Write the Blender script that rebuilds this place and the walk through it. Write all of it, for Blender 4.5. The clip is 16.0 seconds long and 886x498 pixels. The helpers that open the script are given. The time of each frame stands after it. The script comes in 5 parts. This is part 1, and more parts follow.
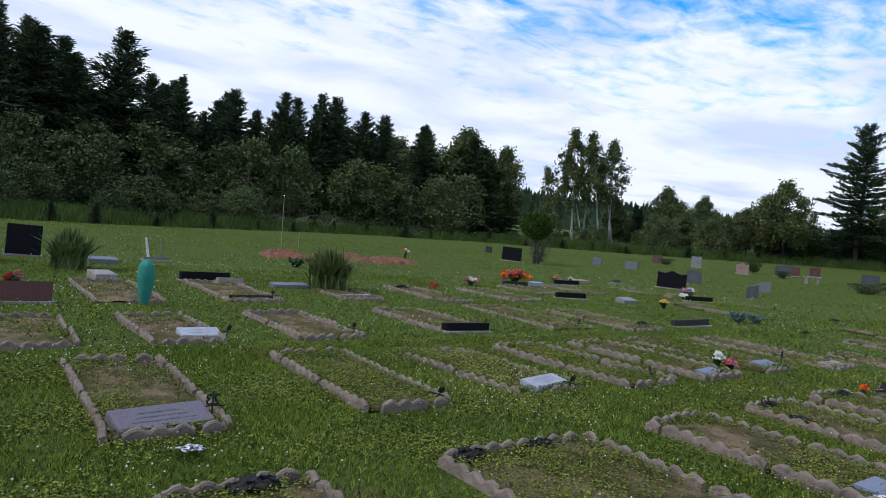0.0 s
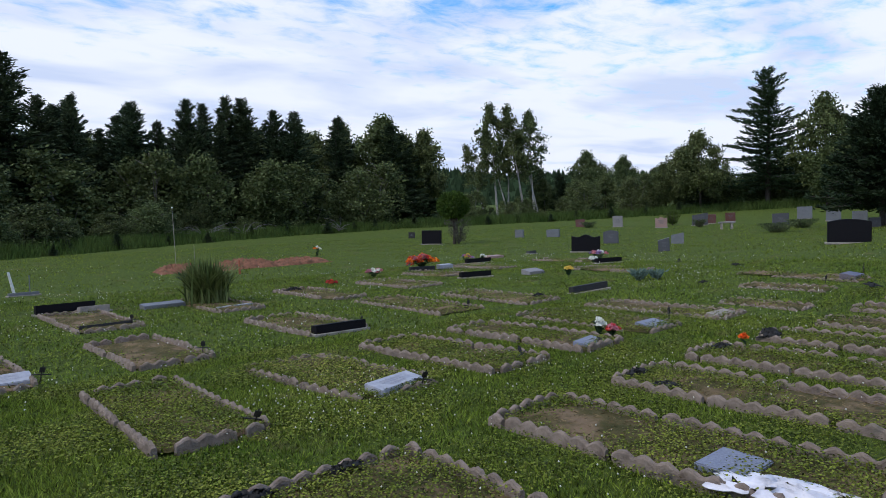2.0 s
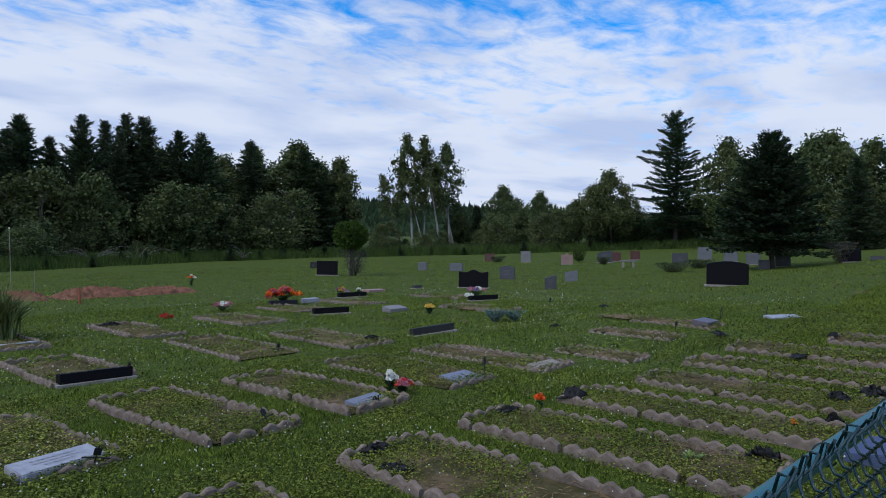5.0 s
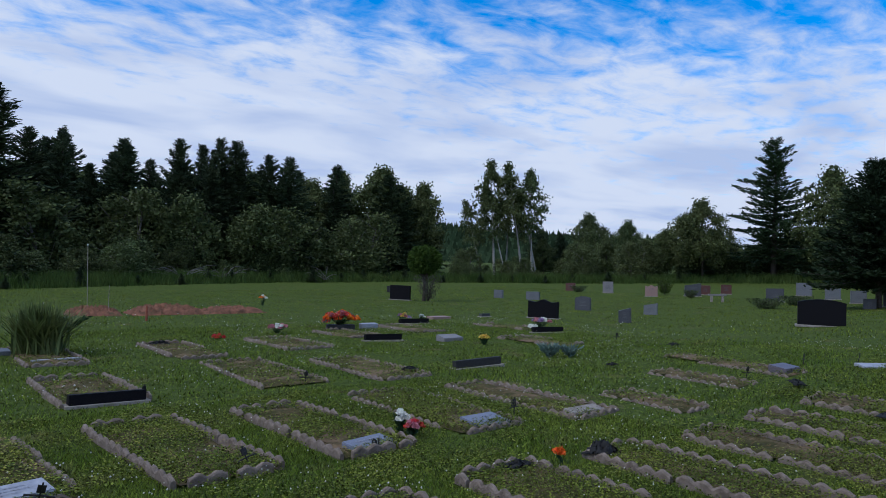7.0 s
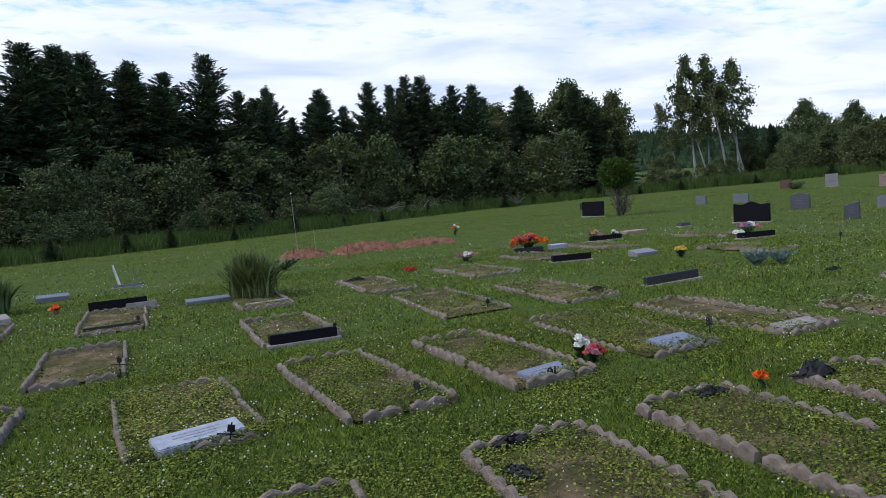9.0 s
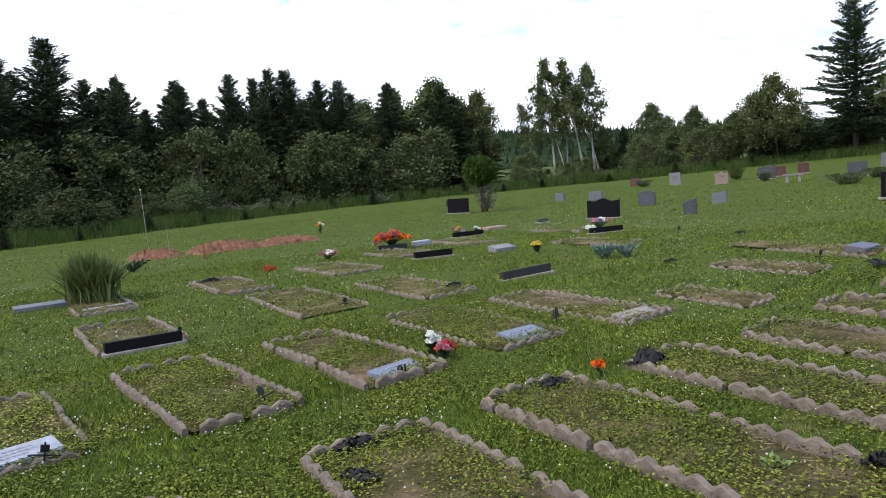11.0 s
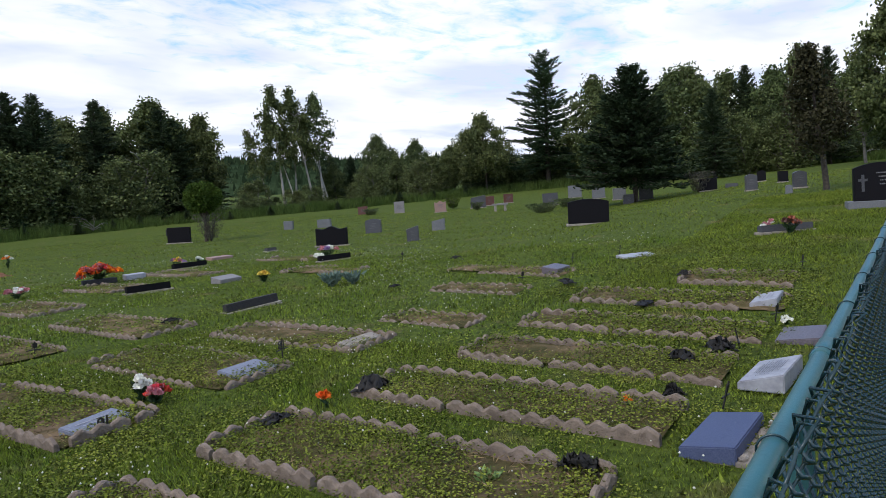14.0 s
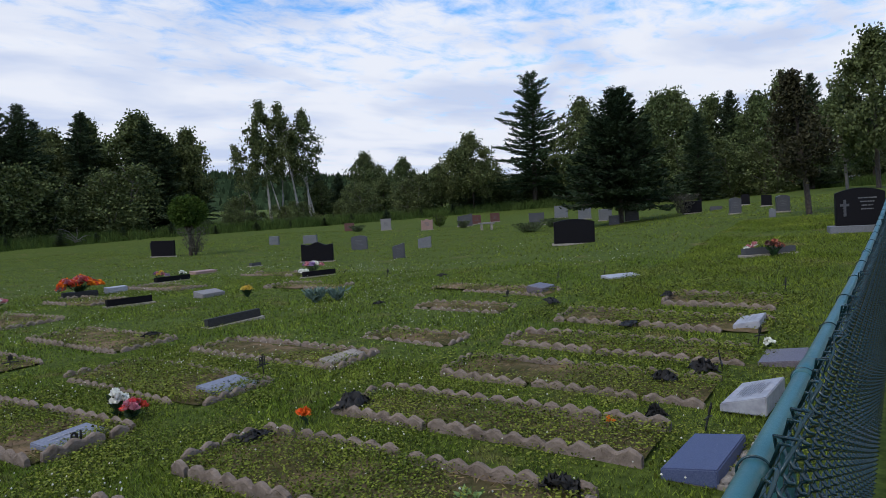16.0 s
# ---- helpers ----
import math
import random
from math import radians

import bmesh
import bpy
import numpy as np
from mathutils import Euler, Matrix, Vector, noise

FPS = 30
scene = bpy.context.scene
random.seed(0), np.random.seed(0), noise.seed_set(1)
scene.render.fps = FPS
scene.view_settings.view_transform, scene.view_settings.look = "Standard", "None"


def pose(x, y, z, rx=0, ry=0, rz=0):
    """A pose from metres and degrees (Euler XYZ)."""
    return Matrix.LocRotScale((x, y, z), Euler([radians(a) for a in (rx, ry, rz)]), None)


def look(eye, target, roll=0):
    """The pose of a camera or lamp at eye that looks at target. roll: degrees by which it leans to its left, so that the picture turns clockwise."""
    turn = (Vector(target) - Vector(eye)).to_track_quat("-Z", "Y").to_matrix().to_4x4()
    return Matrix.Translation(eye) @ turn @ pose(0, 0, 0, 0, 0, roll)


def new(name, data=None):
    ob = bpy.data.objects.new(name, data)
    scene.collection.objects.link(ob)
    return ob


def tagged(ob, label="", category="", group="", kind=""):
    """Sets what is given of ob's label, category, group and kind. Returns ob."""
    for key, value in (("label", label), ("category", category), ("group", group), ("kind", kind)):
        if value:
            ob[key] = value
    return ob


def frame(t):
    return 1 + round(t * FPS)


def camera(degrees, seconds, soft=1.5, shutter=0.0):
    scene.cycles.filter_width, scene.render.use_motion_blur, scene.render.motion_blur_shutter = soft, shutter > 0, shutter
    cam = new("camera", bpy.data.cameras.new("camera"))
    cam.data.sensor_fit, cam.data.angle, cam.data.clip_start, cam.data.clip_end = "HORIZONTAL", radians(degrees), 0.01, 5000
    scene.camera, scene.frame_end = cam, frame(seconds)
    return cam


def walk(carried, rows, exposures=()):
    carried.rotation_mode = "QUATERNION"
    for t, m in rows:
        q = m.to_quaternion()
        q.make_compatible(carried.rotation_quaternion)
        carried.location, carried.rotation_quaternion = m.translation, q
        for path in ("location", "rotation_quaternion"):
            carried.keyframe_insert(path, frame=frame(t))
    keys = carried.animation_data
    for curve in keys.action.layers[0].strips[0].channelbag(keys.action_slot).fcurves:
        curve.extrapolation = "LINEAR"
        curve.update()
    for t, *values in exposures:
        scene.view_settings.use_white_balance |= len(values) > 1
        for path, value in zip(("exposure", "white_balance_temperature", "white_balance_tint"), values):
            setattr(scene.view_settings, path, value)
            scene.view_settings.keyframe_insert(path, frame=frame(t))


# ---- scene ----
cam = camera(64.5, 16.0, soft=0.6)
PATH = [
    (0, (-0.639, -0.347, 1.454), (0.59, 1.231, 1.407), 5.2),
    (0.5, (-0.321, -0.411, 1.454), (0.796, 1.246, 1.392), 0.0),
    (1, (0.03, -0.481, 1.501), (1.182, 1.152, 1.422), 0.9),
    (1.5, (0.334, -0.42, 1.481), (1.673, 1.057, 1.322), 3.9),
    (2, (0.629, -0.429, 1.493), (1.989, 1.035, 1.412), -2.0),
    (2.5, (0.925, -0.527, 1.531), (2.094, 1.096, 1.507), 1.4),
    (3, (1.203, -0.618, 1.564), (2.372, 1.004, 1.504), -1.3),
    (3.5, (1.71, -0.703, 1.52), (3.095, 0.737, 1.433), -1.8),
    (4, (2.047, -0.684, 1.495), (3.639, 0.526, 1.451), 0.6),
    (6.5, (3.44, -0.797, 1.515), (4.727, 0.731, 1.614), -0.9),
    (7, (3.608, -0.729, 1.521), (4.93, 0.77, 1.597), 1.3),
    (7.5, (3.76, -0.573, 1.496), (5.073, 0.936, 1.535), 1.3),
    (8, (3.912, -0.554, 1.516), (4.916, 1.175, 1.476), -2.9),
    (10.5, (4.222, -0.585, 1.502), (5.037, 1.23, 1.302), -4.9),
    (11, (4.294, -0.564, 1.49), (5.459, 1.053, 1.322), -4.6),
    (11.5, (4.34, -0.557, 1.487), (5.727, 0.874, 1.321), -5.4),
    (12, (4.404, -0.555, 1.493), (5.968, 0.676, 1.298), -5.3),
    (12.5, (4.431, -0.529, 1.497), (6.094, 0.563, 1.291), -6.3),
    (13, (4.435, -0.538, 1.484), (6.098, 0.558, 1.304), -5.4),
    (13.5, (4.422, -0.533, 1.487), (6.084, 0.568, 1.331), -4.9),
    (14, (4.421, -0.542, 1.485), (6.105, 0.527, 1.337), -4.3),
    (14.5, (4.438, -0.54, 1.483), (6.115, 0.542, 1.35), -3.9),
    (15, (4.457, -0.536, 1.475), (6.17, 0.488, 1.35), -3.1),
    (15.5, (4.449, -0.535, 1.479), (6.166, 0.484, 1.368), -3.1),
    (16, (4.451, -0.541, 1.472), (6.16, 0.494, 1.373), -3.3),
]
walk(cam, [(t, look(eye, target, roll)) for t, eye, target, roll in PATH], exposures=[
    (0.0, -0.13, 5950, 12), (1.0, -0.28, 5950, 12), (1.5, -0.15, 5950, 12), (2.5, -0.31, 5900, 12), (3.5, -0.40, 5850, 12), (4.0, -0.42, 5800, 12), (6.5, -0.60, 5450, 12), (7.5, -0.60, 5450, 12), (8.2, -0.55, 5550, 12), (10.3, 0.72, 6400, 12), (11.0, 0.46, 6400, 12), (11.5, 0.27, 6400, 12), (12.5, 0.2, 6400, 12), (13.5, 0.15, 6400, 12), (14.5, -0.17, 6250, 12), (16.0, -0.32, 6100, 12)])

# ---- world, sun ----
SUN_EL, SUN_AZ = radians(48), radians(165)      # azimuth from +x towards +y
world = bpy.data.worlds.new("sky")
scene.world = world
world.use_nodes = True
W = world.node_tree
W.nodes.clear()


def wn(kind, **values):
    n = W.nodes.new(kind)
    for k, v in values.items():
        n.inputs[k].default_value = v
    return n


def wmath(op, a, b=None, clamp=False):
    n = W.nodes.new("ShaderNodeMath")
    n.operation, n.use_clamp = op, clamp
    for i, v in enumerate((a, b)):
        if v is None:
            continue
        if isinstance(v, (int, float)):
            n.inputs[i].default_value = v
        else:
            W.links.new(v, n.inputs[i])
    return n.outputs[0]


coord = wn("ShaderNodeTexCoord")
sep = wn("ShaderNodeSeparateXYZ")
W.links.new(coord.outputs["Generated"], sep.inputs[0])
sky = wn("ShaderNodeTexSky")
sky.sky_type, sky.sun_disc = "NISHITA", False
sky.sun_elevation, sky.sun_rotation = SUN_EL, radians(90) - SUN_AZ
sky.air_density, sky.dust_density, sky.ozone_density = 1.0, 0.6, 3.0
# a flat cloud deck: the direction projected on a plane overhead
up = wmath("MAXIMUM", sep.outputs[2], 0.0)
den = wmath("ADD", up, 0.07)
px = wmath("DIVIDE", sep.outputs[0], den)
py = wmath("DIVIDE", sep.outputs[1], den)
comb = wn("ShaderNodeCombineXYZ")
W.links.new(px, comb.inputs[0])
W.links.new(py, comb.inputs[1])
turned = wn("ShaderNodeMapping")
turned.inputs["Rotation"].default_value = (0, 0, radians(20))
turned.inputs["Scale"].default_value = (0.8, 1.15, 1)
W.links.new(comb.outputs[0], turned.inputs[0])
big = wn("ShaderNodeTexNoise", Scale=0.42, Detail=5.0, Roughness=0.55, Distortion=0.4)
W.links.new(turned.outputs[0], big.inputs["Vector"])
fine = wn("ShaderNodeTexNoise", Scale=5.5, Detail=7.0, Roughness=0.6, Distortion=0.35)
W.links.new(turned.outputs[0], fine.inputs["Vector"])
shade = wn("ShaderNodeTexNoise", Scale=1.1, Detail=4.0, Roughness=0.5, Distortion=0.3)
W.links.new(turned.outputs[0], shade.inputs["Vector"])
side = wmath("MULTIPLY", wmath("SUBTRACT", sep.outputs[0], 0.55), 0.07)
low = wmath("SUBTRACT", 1.0, wmath("DIVIDE", wmath("ADD", up, side), 0.50), True)     # fuller towards the horizon
# extra unseen cloud added high overhead, to whiten the sky's fill light
cover = wmath("ADD", wmath("ADD", wmath("MULTIPLY", big.outputs[0], 0.9), wmath("MULTIPLY", fine.outputs[0], 1.15)),
              wmath("ADD", wmath("MULTIPLY", low, 1.28), wmath("MULTIPLY", wmath("MAXIMUM", wmath("SUBTRACT", up, 0.48), 0.0), 3.0)))
ramp = wn("ShaderNodeMapRange")
ramp.interpolation_type = "SMOOTHSTEP"
ramp.inputs[1].default_value, ramp.inputs[2].default_value = 1.20, 1.78
W.links.new(cover, ramp.inputs[0])
cloud = wn("ShaderNodeMix")
cloud.data_type = "RGBA"
cloud.inputs[6].default_value, cloud.inputs[7].default_value = (0.68, 0.76, 0.93, 1), (0.97, 0.99, 1.03, 1)
tone = wn("ShaderNodeMapRange")
tone.inputs[1].default_value, tone.inputs[2].default_value = 0.36, 0.56
W.links.new(shade.outputs[0], tone.inputs[0])
W.links.new(tone.outputs[0], cloud.inputs[0])
blue = wn("ShaderNodeBackground", Strength=0.15)
vivid = wn("ShaderNodeHueSaturation", Saturation=1.5, Value=1.75)
W.links.new(sky.outputs[0], vivid.inputs["Color"])
W.links.new(vivid.outputs[0], blue.inputs[0])
white = wn("ShaderNodeBackground", Strength=1.08)
W.links.new(cloud.outputs[2], white.inputs[0])
both = wn("ShaderNodeMixShader")
W.links.new(ramp.outputs[0], both.inputs[0])
W.links.new(blue.outputs[0], both.inputs[1])
W.links.new(white.outputs[0], both.inputs[2])
out = wn("ShaderNodeOutputWorld")
W.links.new(both.outputs[0], out.inputs[0])

lamp = bpy.data.lights.new("sun", "SUN")
lamp.energy, lamp.angle, lamp.color = 2.0, radians(25), (1.0, 0.94, 0.84)
sun = new("sun", lamp)
sun.matrix_world = look((0, 0, 30), (-math.cos(SUN_EL) * math.cos(SUN_AZ), -math.cos(SUN_EL) * math.sin(SUN_AZ), 30 - math.sin(SUN_EL)))


# ---- materials ----
def material(name, low, high, scale=8.0, rough=0.8, bump=0.3, grain=60.0, metal=0.0, third=None, third_scale=1.0, third_at=0.6,
             spec=0.4, world_space=False, leaf=0.0, island=0.0):
    """Two colours mixed by noise, a third in larger patches, fine bump. leaf: share of translucency; island: variation per leaf."""
    m = bpy.data.materials.new(name)
    m.use_nodes = True
    t = m.node_tree
    p = t.nodes["Principled BSDF"]
    p.inputs["Roughness"].default_value, p.inputs["Metallic"].default_value = rough, metal
    p.inputs["Specular IOR Level"].default_value = spec
    if world_space:
        vec = t.nodes.new("ShaderNodeNewGeometry").outputs["Position"]
    else:
        vec = t.nodes.new("ShaderNodeTexCoord").outputs["Object"]

    def tex(s, detail=5.0, r=0.6):
        n = t.nodes.new("ShaderNodeTexNoise")
        n.inputs["Scale"].default_value, n.inputs["Detail"].default_value, n.inputs["Roughness"].default_value = s, detail, r
        t.links.new(vec, n.inputs["Vector"])
        return n.outputs[0]

    def mix(fac, a, b):
        n = t.nodes.new("ShaderNodeMix")
        n.data_type = "RGBA"
        t.links.new(fac, n.inputs[0])
        for i, c in ((6, a), (7, b)):
            if isinstance(c, tuple):
                n.inputs[i].default_value = (*c, 1)
            else:
                t.links.new(c, n.inputs[i])
        return n.outputs[2]

    def stretch(v, a, b):
        n = t.nodes.new("ShaderNodeMapRange")
        n.inputs[1].default_value, n.inputs[2].default_value = a, b
        t.links.new(v, n.inputs[0])
        return n.outputs[0]

    colour = mix(stretch(tex(scale), 0.32, 0.68), low, high)
    if third:
        colour = mix(stretch(tex(third_scale, 4.0), third_at, third_at + 0.14), colour, third)
    if island:
        rnd = t.nodes.new("ShaderNodeNewGeometry").outputs["Random Per Island"]
        hsv = t.nodes.new("ShaderNodeHueSaturation")
        t.links.new(colour, hsv.inputs["Color"])
        value = t.nodes.new("ShaderNodeMapRange")
        value.inputs[3].default_value, value.inputs[4].default_value = 1 - island, 1 + island
        t.links.new(rnd, value.inputs[0])
        t.links.new(value.outputs[0], hsv.inputs["Value"])
        obj = t.nodes.new("ShaderNodeObjectInfo")
        hue = t.nodes.new("ShaderNodeMapRange")
        hue.inputs[3].default_value, hue.inputs[4].default_value = 0.485, 0.51
        t.links.new(obj.outputs["Random"], hue.inputs[0])
        t.links.new(hue.outputs[0], hsv.inputs["Hue"])
        colour = hsv.outputs[0]
    t.links.new(colour, p.inputs["Base Color"])
    if bump:
        b = t.nodes.new("ShaderNodeBump")
        b.inputs["Strength"].default_value, b.inputs["Distance"].default_value = bump, 0.02
        t.links.new(tex(grain, 6.0, 0.7), b.inputs["Height"])
        t.links.new(b.outputs[0], p.inputs["Normal"])
    if leaf:
        tr = t.nodes.new("ShaderNodeBsdfTranslucent")
        t.links.new(colour, tr.inputs["Color"])
        ms = t.nodes.new("ShaderNodeMixShader")
        ms.inputs[0].default_value = leaf
        t.links.new(p.outputs[0], ms.inputs[1])
        t.links.new(tr.outputs[0], ms.inputs[2])
        t.links.new(ms.outputs[0], t.nodes["Material Output"].inputs[0])
    return m


# its dark tone is soil and thatch with the shade between blades painted in
M_LAWN = material("mown_lawn", (0.032, 0.05, 0.008), (0.10, 0.134, 0.023), 14.0, 0.95, 0.8, 70.0, third=(0.135, 0.115, 0.05), third_scale=1.1,
                  third_at=0.6, world_space=True, spec=0.1)
M_BLADE = material("grass_blade", (0.088, 0.134, 0.012), (0.172, 0.216, 0.027), 0.9, 0.7, 0.0, third=(0.215, 0.19, 0.07), third_scale=1.1,
                   third_at=0.6, world_space=True, leaf=0.25, island=0.85, spec=0.15)
M_CLOVER = material("clover_leaf", (0.08, 0.116, 0.013), (0.155, 0.186, 0.027), 1.4, 0.7, 0.0, world_space=True, leaf=0.2, island=0.8, spec=0.15)
M_STRAW = material("dry_grass_stems", (0.11, 0.08, 0.038), (0.24, 0.185, 0.095), 3.0, 0.9, 0.0, world_space=True, leaf=0.1, island=0.5, spec=0.1)
M_CLOVERHEAD = material("clover_flower", (0.45, 0.45, 0.38), (0.64, 0.63, 0.55), 40, 0.9, 0.0)
M_BED = material("grave_bed", (0.05, 0.05, 0.016), (0.125, 0.10, 0.042), 5.0, 0.95, 0.9, 55.0, third=(0.20, 0.14, 0.085), third_scale=2.2,
                 third_at=0.48, world_space=True, spec=0.1)
M_TALL = material("tall_grass", (0.045, 0.08, 0.016), (0.095, 0.135, 0.034), 0.5, 0.8, 0.0, world_space=True, leaf=0.25, island=0.35, spec=0.1)
M_EDGE = material("weathered_concrete", (0.155, 0.12, 0.095), (0.30, 0.24, 0.195), 10.0, 0.92, 0.7, 120.0, third=(0.14, 0.125, 0.10), third_scale=4.0,
                  third_at=0.6, world_space=True, spec=0.2)
M_CONC = material("pale_concrete", (0.22, 0.195, 0.17), (0.38, 0.34, 0.30), 12.0, 0.92, 0.6, 110.0, third=(0.18, 0.16, 0.13), third_scale=5.0, world_space=True, spec=0.2)
M_BLACK = material("black_granite", (0.006, 0.006, 0.008), (0.013, 0.012, 0.014), 90.0, 0.6, 0.03, 200.0, spec=0.08)
M_BLACKROUGH = material("rough_black_granite", (0.015, 0.015, 0.016), (0.04, 0.038, 0.038), 60.0, 0.7, 0.5, 60.0)
M_GREY = material("grey_granite", (0.105, 0.11, 0.12), (0.185, 0.19, 0.205), 70.0, 0.55, 0.2, 120.0, third=(0.11, 0.11, 0.11), third_scale=3.0)
M_DARKGREY = material("dark_grey_granite", (0.045, 0.047, 0.055), (0.09, 0.09, 0.10), 70.0, 0.4, 0.2, 120.0)
M_LIGHT = material("pale_granite", (0.165, 0.155, 0.155), (0.25, 0.235, 0.235), 60.0, 0.6, 0.2, 120.0)
M_PINK = material("pink_granite", (0.26, 0.16, 0.14), (0.36, 0.24, 0.21), 60.0, 0.6, 0.2, 120.0)
M_BROWN = material("red_brown_granite", (0.075, 0.03, 0.026), (0.14, 0.06, 0.05), 60.0, 0.4, 0.2, 120.0)
M_BLUE = material("blue_pearl_granite", (0.045, 0.06, 0.125), (0.09, 0.108, 0.19), 120.0, 0.55, 0.05, 150.0, spec=0.25)
M_SLATE = material("grey_blue_granite", (0.14, 0.155, 0.205), (0.22, 0.235, 0.29), 60.0, 0.6, 0.05, 150.0, spec=0.2)
M_WHITE = material("white_marble", (0.26, 0.265, 0.30), (0.39, 0.395, 0.43), 14.0, 0.5, 0.1, 60.0, third=(0.19, 0.19, 0.22), third_scale=4.0)
M_MAUVE = material("mauve_granite", (0.09, 0.078, 0.092), (0.16, 0.135, 0.155), 60.0, 0.4, 0.1, 120.0)
M_INK = material("engraved_letters", (0.24, 0.24, 0.27), (0.36, 0.36, 0.39), 30.0, 0.8, 0.0)
M_INKPALE = material("pale_engraving", (0.10, 0.10, 0.105), (0.16, 0.16, 0.17), 30.0, 0.8, 0.0)
M_IRON = material("black_iron", (0.01, 0.01, 0.01), (0.025, 0.022, 0.02), 40.0, 0.6, 0.2, 90.0)
M_TARP = material("black_plastic_sheet", (0.006, 0.006, 0.006), (0.014, 0.013, 0.013), 12.0, 0.75, 0.2, 30.0)
M_PLASTIC = material("crumpled_white_sheet", (0.55, 0.54, 0.58), (0.78, 0.76, 0.80), 6.0, 0.35, 0.5, 18.0)
M_RAIL = material("green_painted_rail", (0.026, 0.095, 0.10), (0.04, 0.128, 0.13), 5.0, 0.36, 0.08, 60.0, spec=0.5)
M_WIRE = material("green_vinyl_wire", (0.008, 0.028, 0.034), (0.015, 0.045, 0.054), 20.0, 0.24, 0.0, spec=0.5)
M_TREEWRAP = material("green_fabric_wrap", (0.02, 0.17, 0.12), (0.035, 0.23, 0.165), 8.0, 0.8, 0.3, 60.0)
M_SOIL = material("red_soil", (0.09, 0.05, 0.03), (0.27, 0.125, 0.08), 5.0, 0.95, 1.0, 25.0, third=(0.09, 0.08, 0.035), third_scale=2.0, world_space=True, spec=0.1)
M_BARK = material("grey_bark", (0.035, 0.028, 0.022), (0.085, 0.07, 0.058), 12.0, 0.95, 0.8, 30.0)
M_BIRCHBARK = material("birch_bark", (0.25, 0.23, 0.205), (0.42, 0.395, 0.36), 3.0, 0.85, 0.3, 20.0, third=(0.05, 0.045, 0.04), third_scale=2.2, third_at=0.62)
M_SPRUCE = material("spruce_needles", (0.024, 0.04, 0.02), (0.076, 0.104, 0.05), 1.0, 0.8, 0.0, leaf=0.08, island=0.6, spec=0.15)
M_DARKSPRUCE = material("dark_spruce_needles", (0.014, 0.027, 0.013), (0.038, 0.057, 0.027), 0.9, 0.85, 0.0, leaf=0.05, island=0.45, spec=0.1)
M_LARCH = material("larch_needles", (0.028, 0.05, 0.024), (0.055, 0.085, 0.036), 0.7, 0.8, 0.0, leaf=0.15, island=0.4, spec=0.15)
# in both leaf colours the dark noise tone paints shade between leaf clumps
M_LEAF = material("broad_leaves", (0.042, 0.064, 0.02), (0.135, 0.165, 0.058), 1.0, 0.65, 0.0, leaf=0.2, island=0.45, spec=0.2)
M_LEAFDARK = material("dark_leaves", (0.03, 0.048, 0.016), (0.10, 0.128, 0.046), 1.0, 0.7, 0.0, leaf=0.15, island=0.6, spec=0.2)
M_RUSSET = material("russet_leaves", (0.024, 0.024, 0.012), (0.055, 0.05, 0.024), 1.5, 0.75, 0.0, leaf=0.12, island=0.45, spec=0.15)
M_CEDAR = material("clipped_cedar", (0.034, 0.064, 0.012), (0.075, 0.118, 0.02), 1.5, 0.8, 0.0, leaf=0.15, island=0.4, spec=0.1)
M_REED = material("ornamental_blades", (0.07, 0.105, 0.028), (0.165, 0.205, 0.07), 2.0, 0.7, 0.0, leaf=0.2, island=0.4, spec=0.2)
M_GREYTWIG = material("grey_shrub", (0.06, 0.06, 0.045), (0.12, 0.115, 0.09), 2.0, 0.9, 0.0, leaf=0.1, island=0.4, spec=0.1)
M_MOSS = material("yellow_green_petals", (0.22, 0.24, 0.04), (0.36, 0.36, 0.06), 6.0, 0.8, 0.0, leaf=0.2, island=0.3)
M_PALELEAF = material("pale_leaf", (0.16, 0.24, 0.07), (0.26, 0.34, 0.12), 5.0, 0.7, 0.0, leaf=0.2, island=0.3)
M_DEADWOOD = material("bare_grey_wood", (0.11, 0.10, 0.088), (0.20, 0.185, 0.165), 4.0, 0.9, 0.4, 30.0)
M_SILVER = material("silvery_leaves", (0.09, 0.14, 0.12), (0.20, 0.27, 0.23), 2.0, 0.8, 0.0, leaf=0.1, island=0.3, spec=0.1)
M_HILL = material("wooded_hillside", (0.018, 0.032, 0.016), (0.035, 0.055, 0.026), 0.06, 0.95, 0.0, world_space=True, leaf=0.0, island=0.4, spec=0.0)
M_RED = material("red_petals", (0.42, 0.02, 0.02), (0.60, 0.06, 0.04), 20.0, 0.7, 0.0, leaf=0.2, island=0.3)
M_ORANGE = material("orange_petals", (0.75, 0.15, 0.01), (0.90, 0.30, 0.02), 20.0, 0.7, 0.0, leaf=0.2, island=0.3)
M_YELLOW = material("yellow_petals", (0.65, 0.45, 0.06), (0.78, 0.62, 0.12), 20.0, 0.7, 0.0, leaf=0.2, island=0.25)
M_CREAM = material("white_petals", (0.78, 0.78, 0.68), (0.88, 0.88, 0.82), 20.0, 0.7, 0.0, leaf=0.2, island=0.15)
M_PINKPETAL = material("pink_petals", (0.42, 0.12, 0.16), (0.62, 0.28, 0.30), 20.0, 0.7, 0.0, leaf=0.2, island=0.3)
M_PURPLE = material("mauve_petals", (0.22, 0.13, 0.30), (0.42, 0.30, 0.48), 20.0, 0.7, 0.0, leaf=0.2, island=0.3)
M_STEM = material("dark_foliage", (0.015, 0.04, 0.012), (0.03, 0.07, 0.02), 5.0, 0.7, 0.0, leaf=0.15, island=0.3)
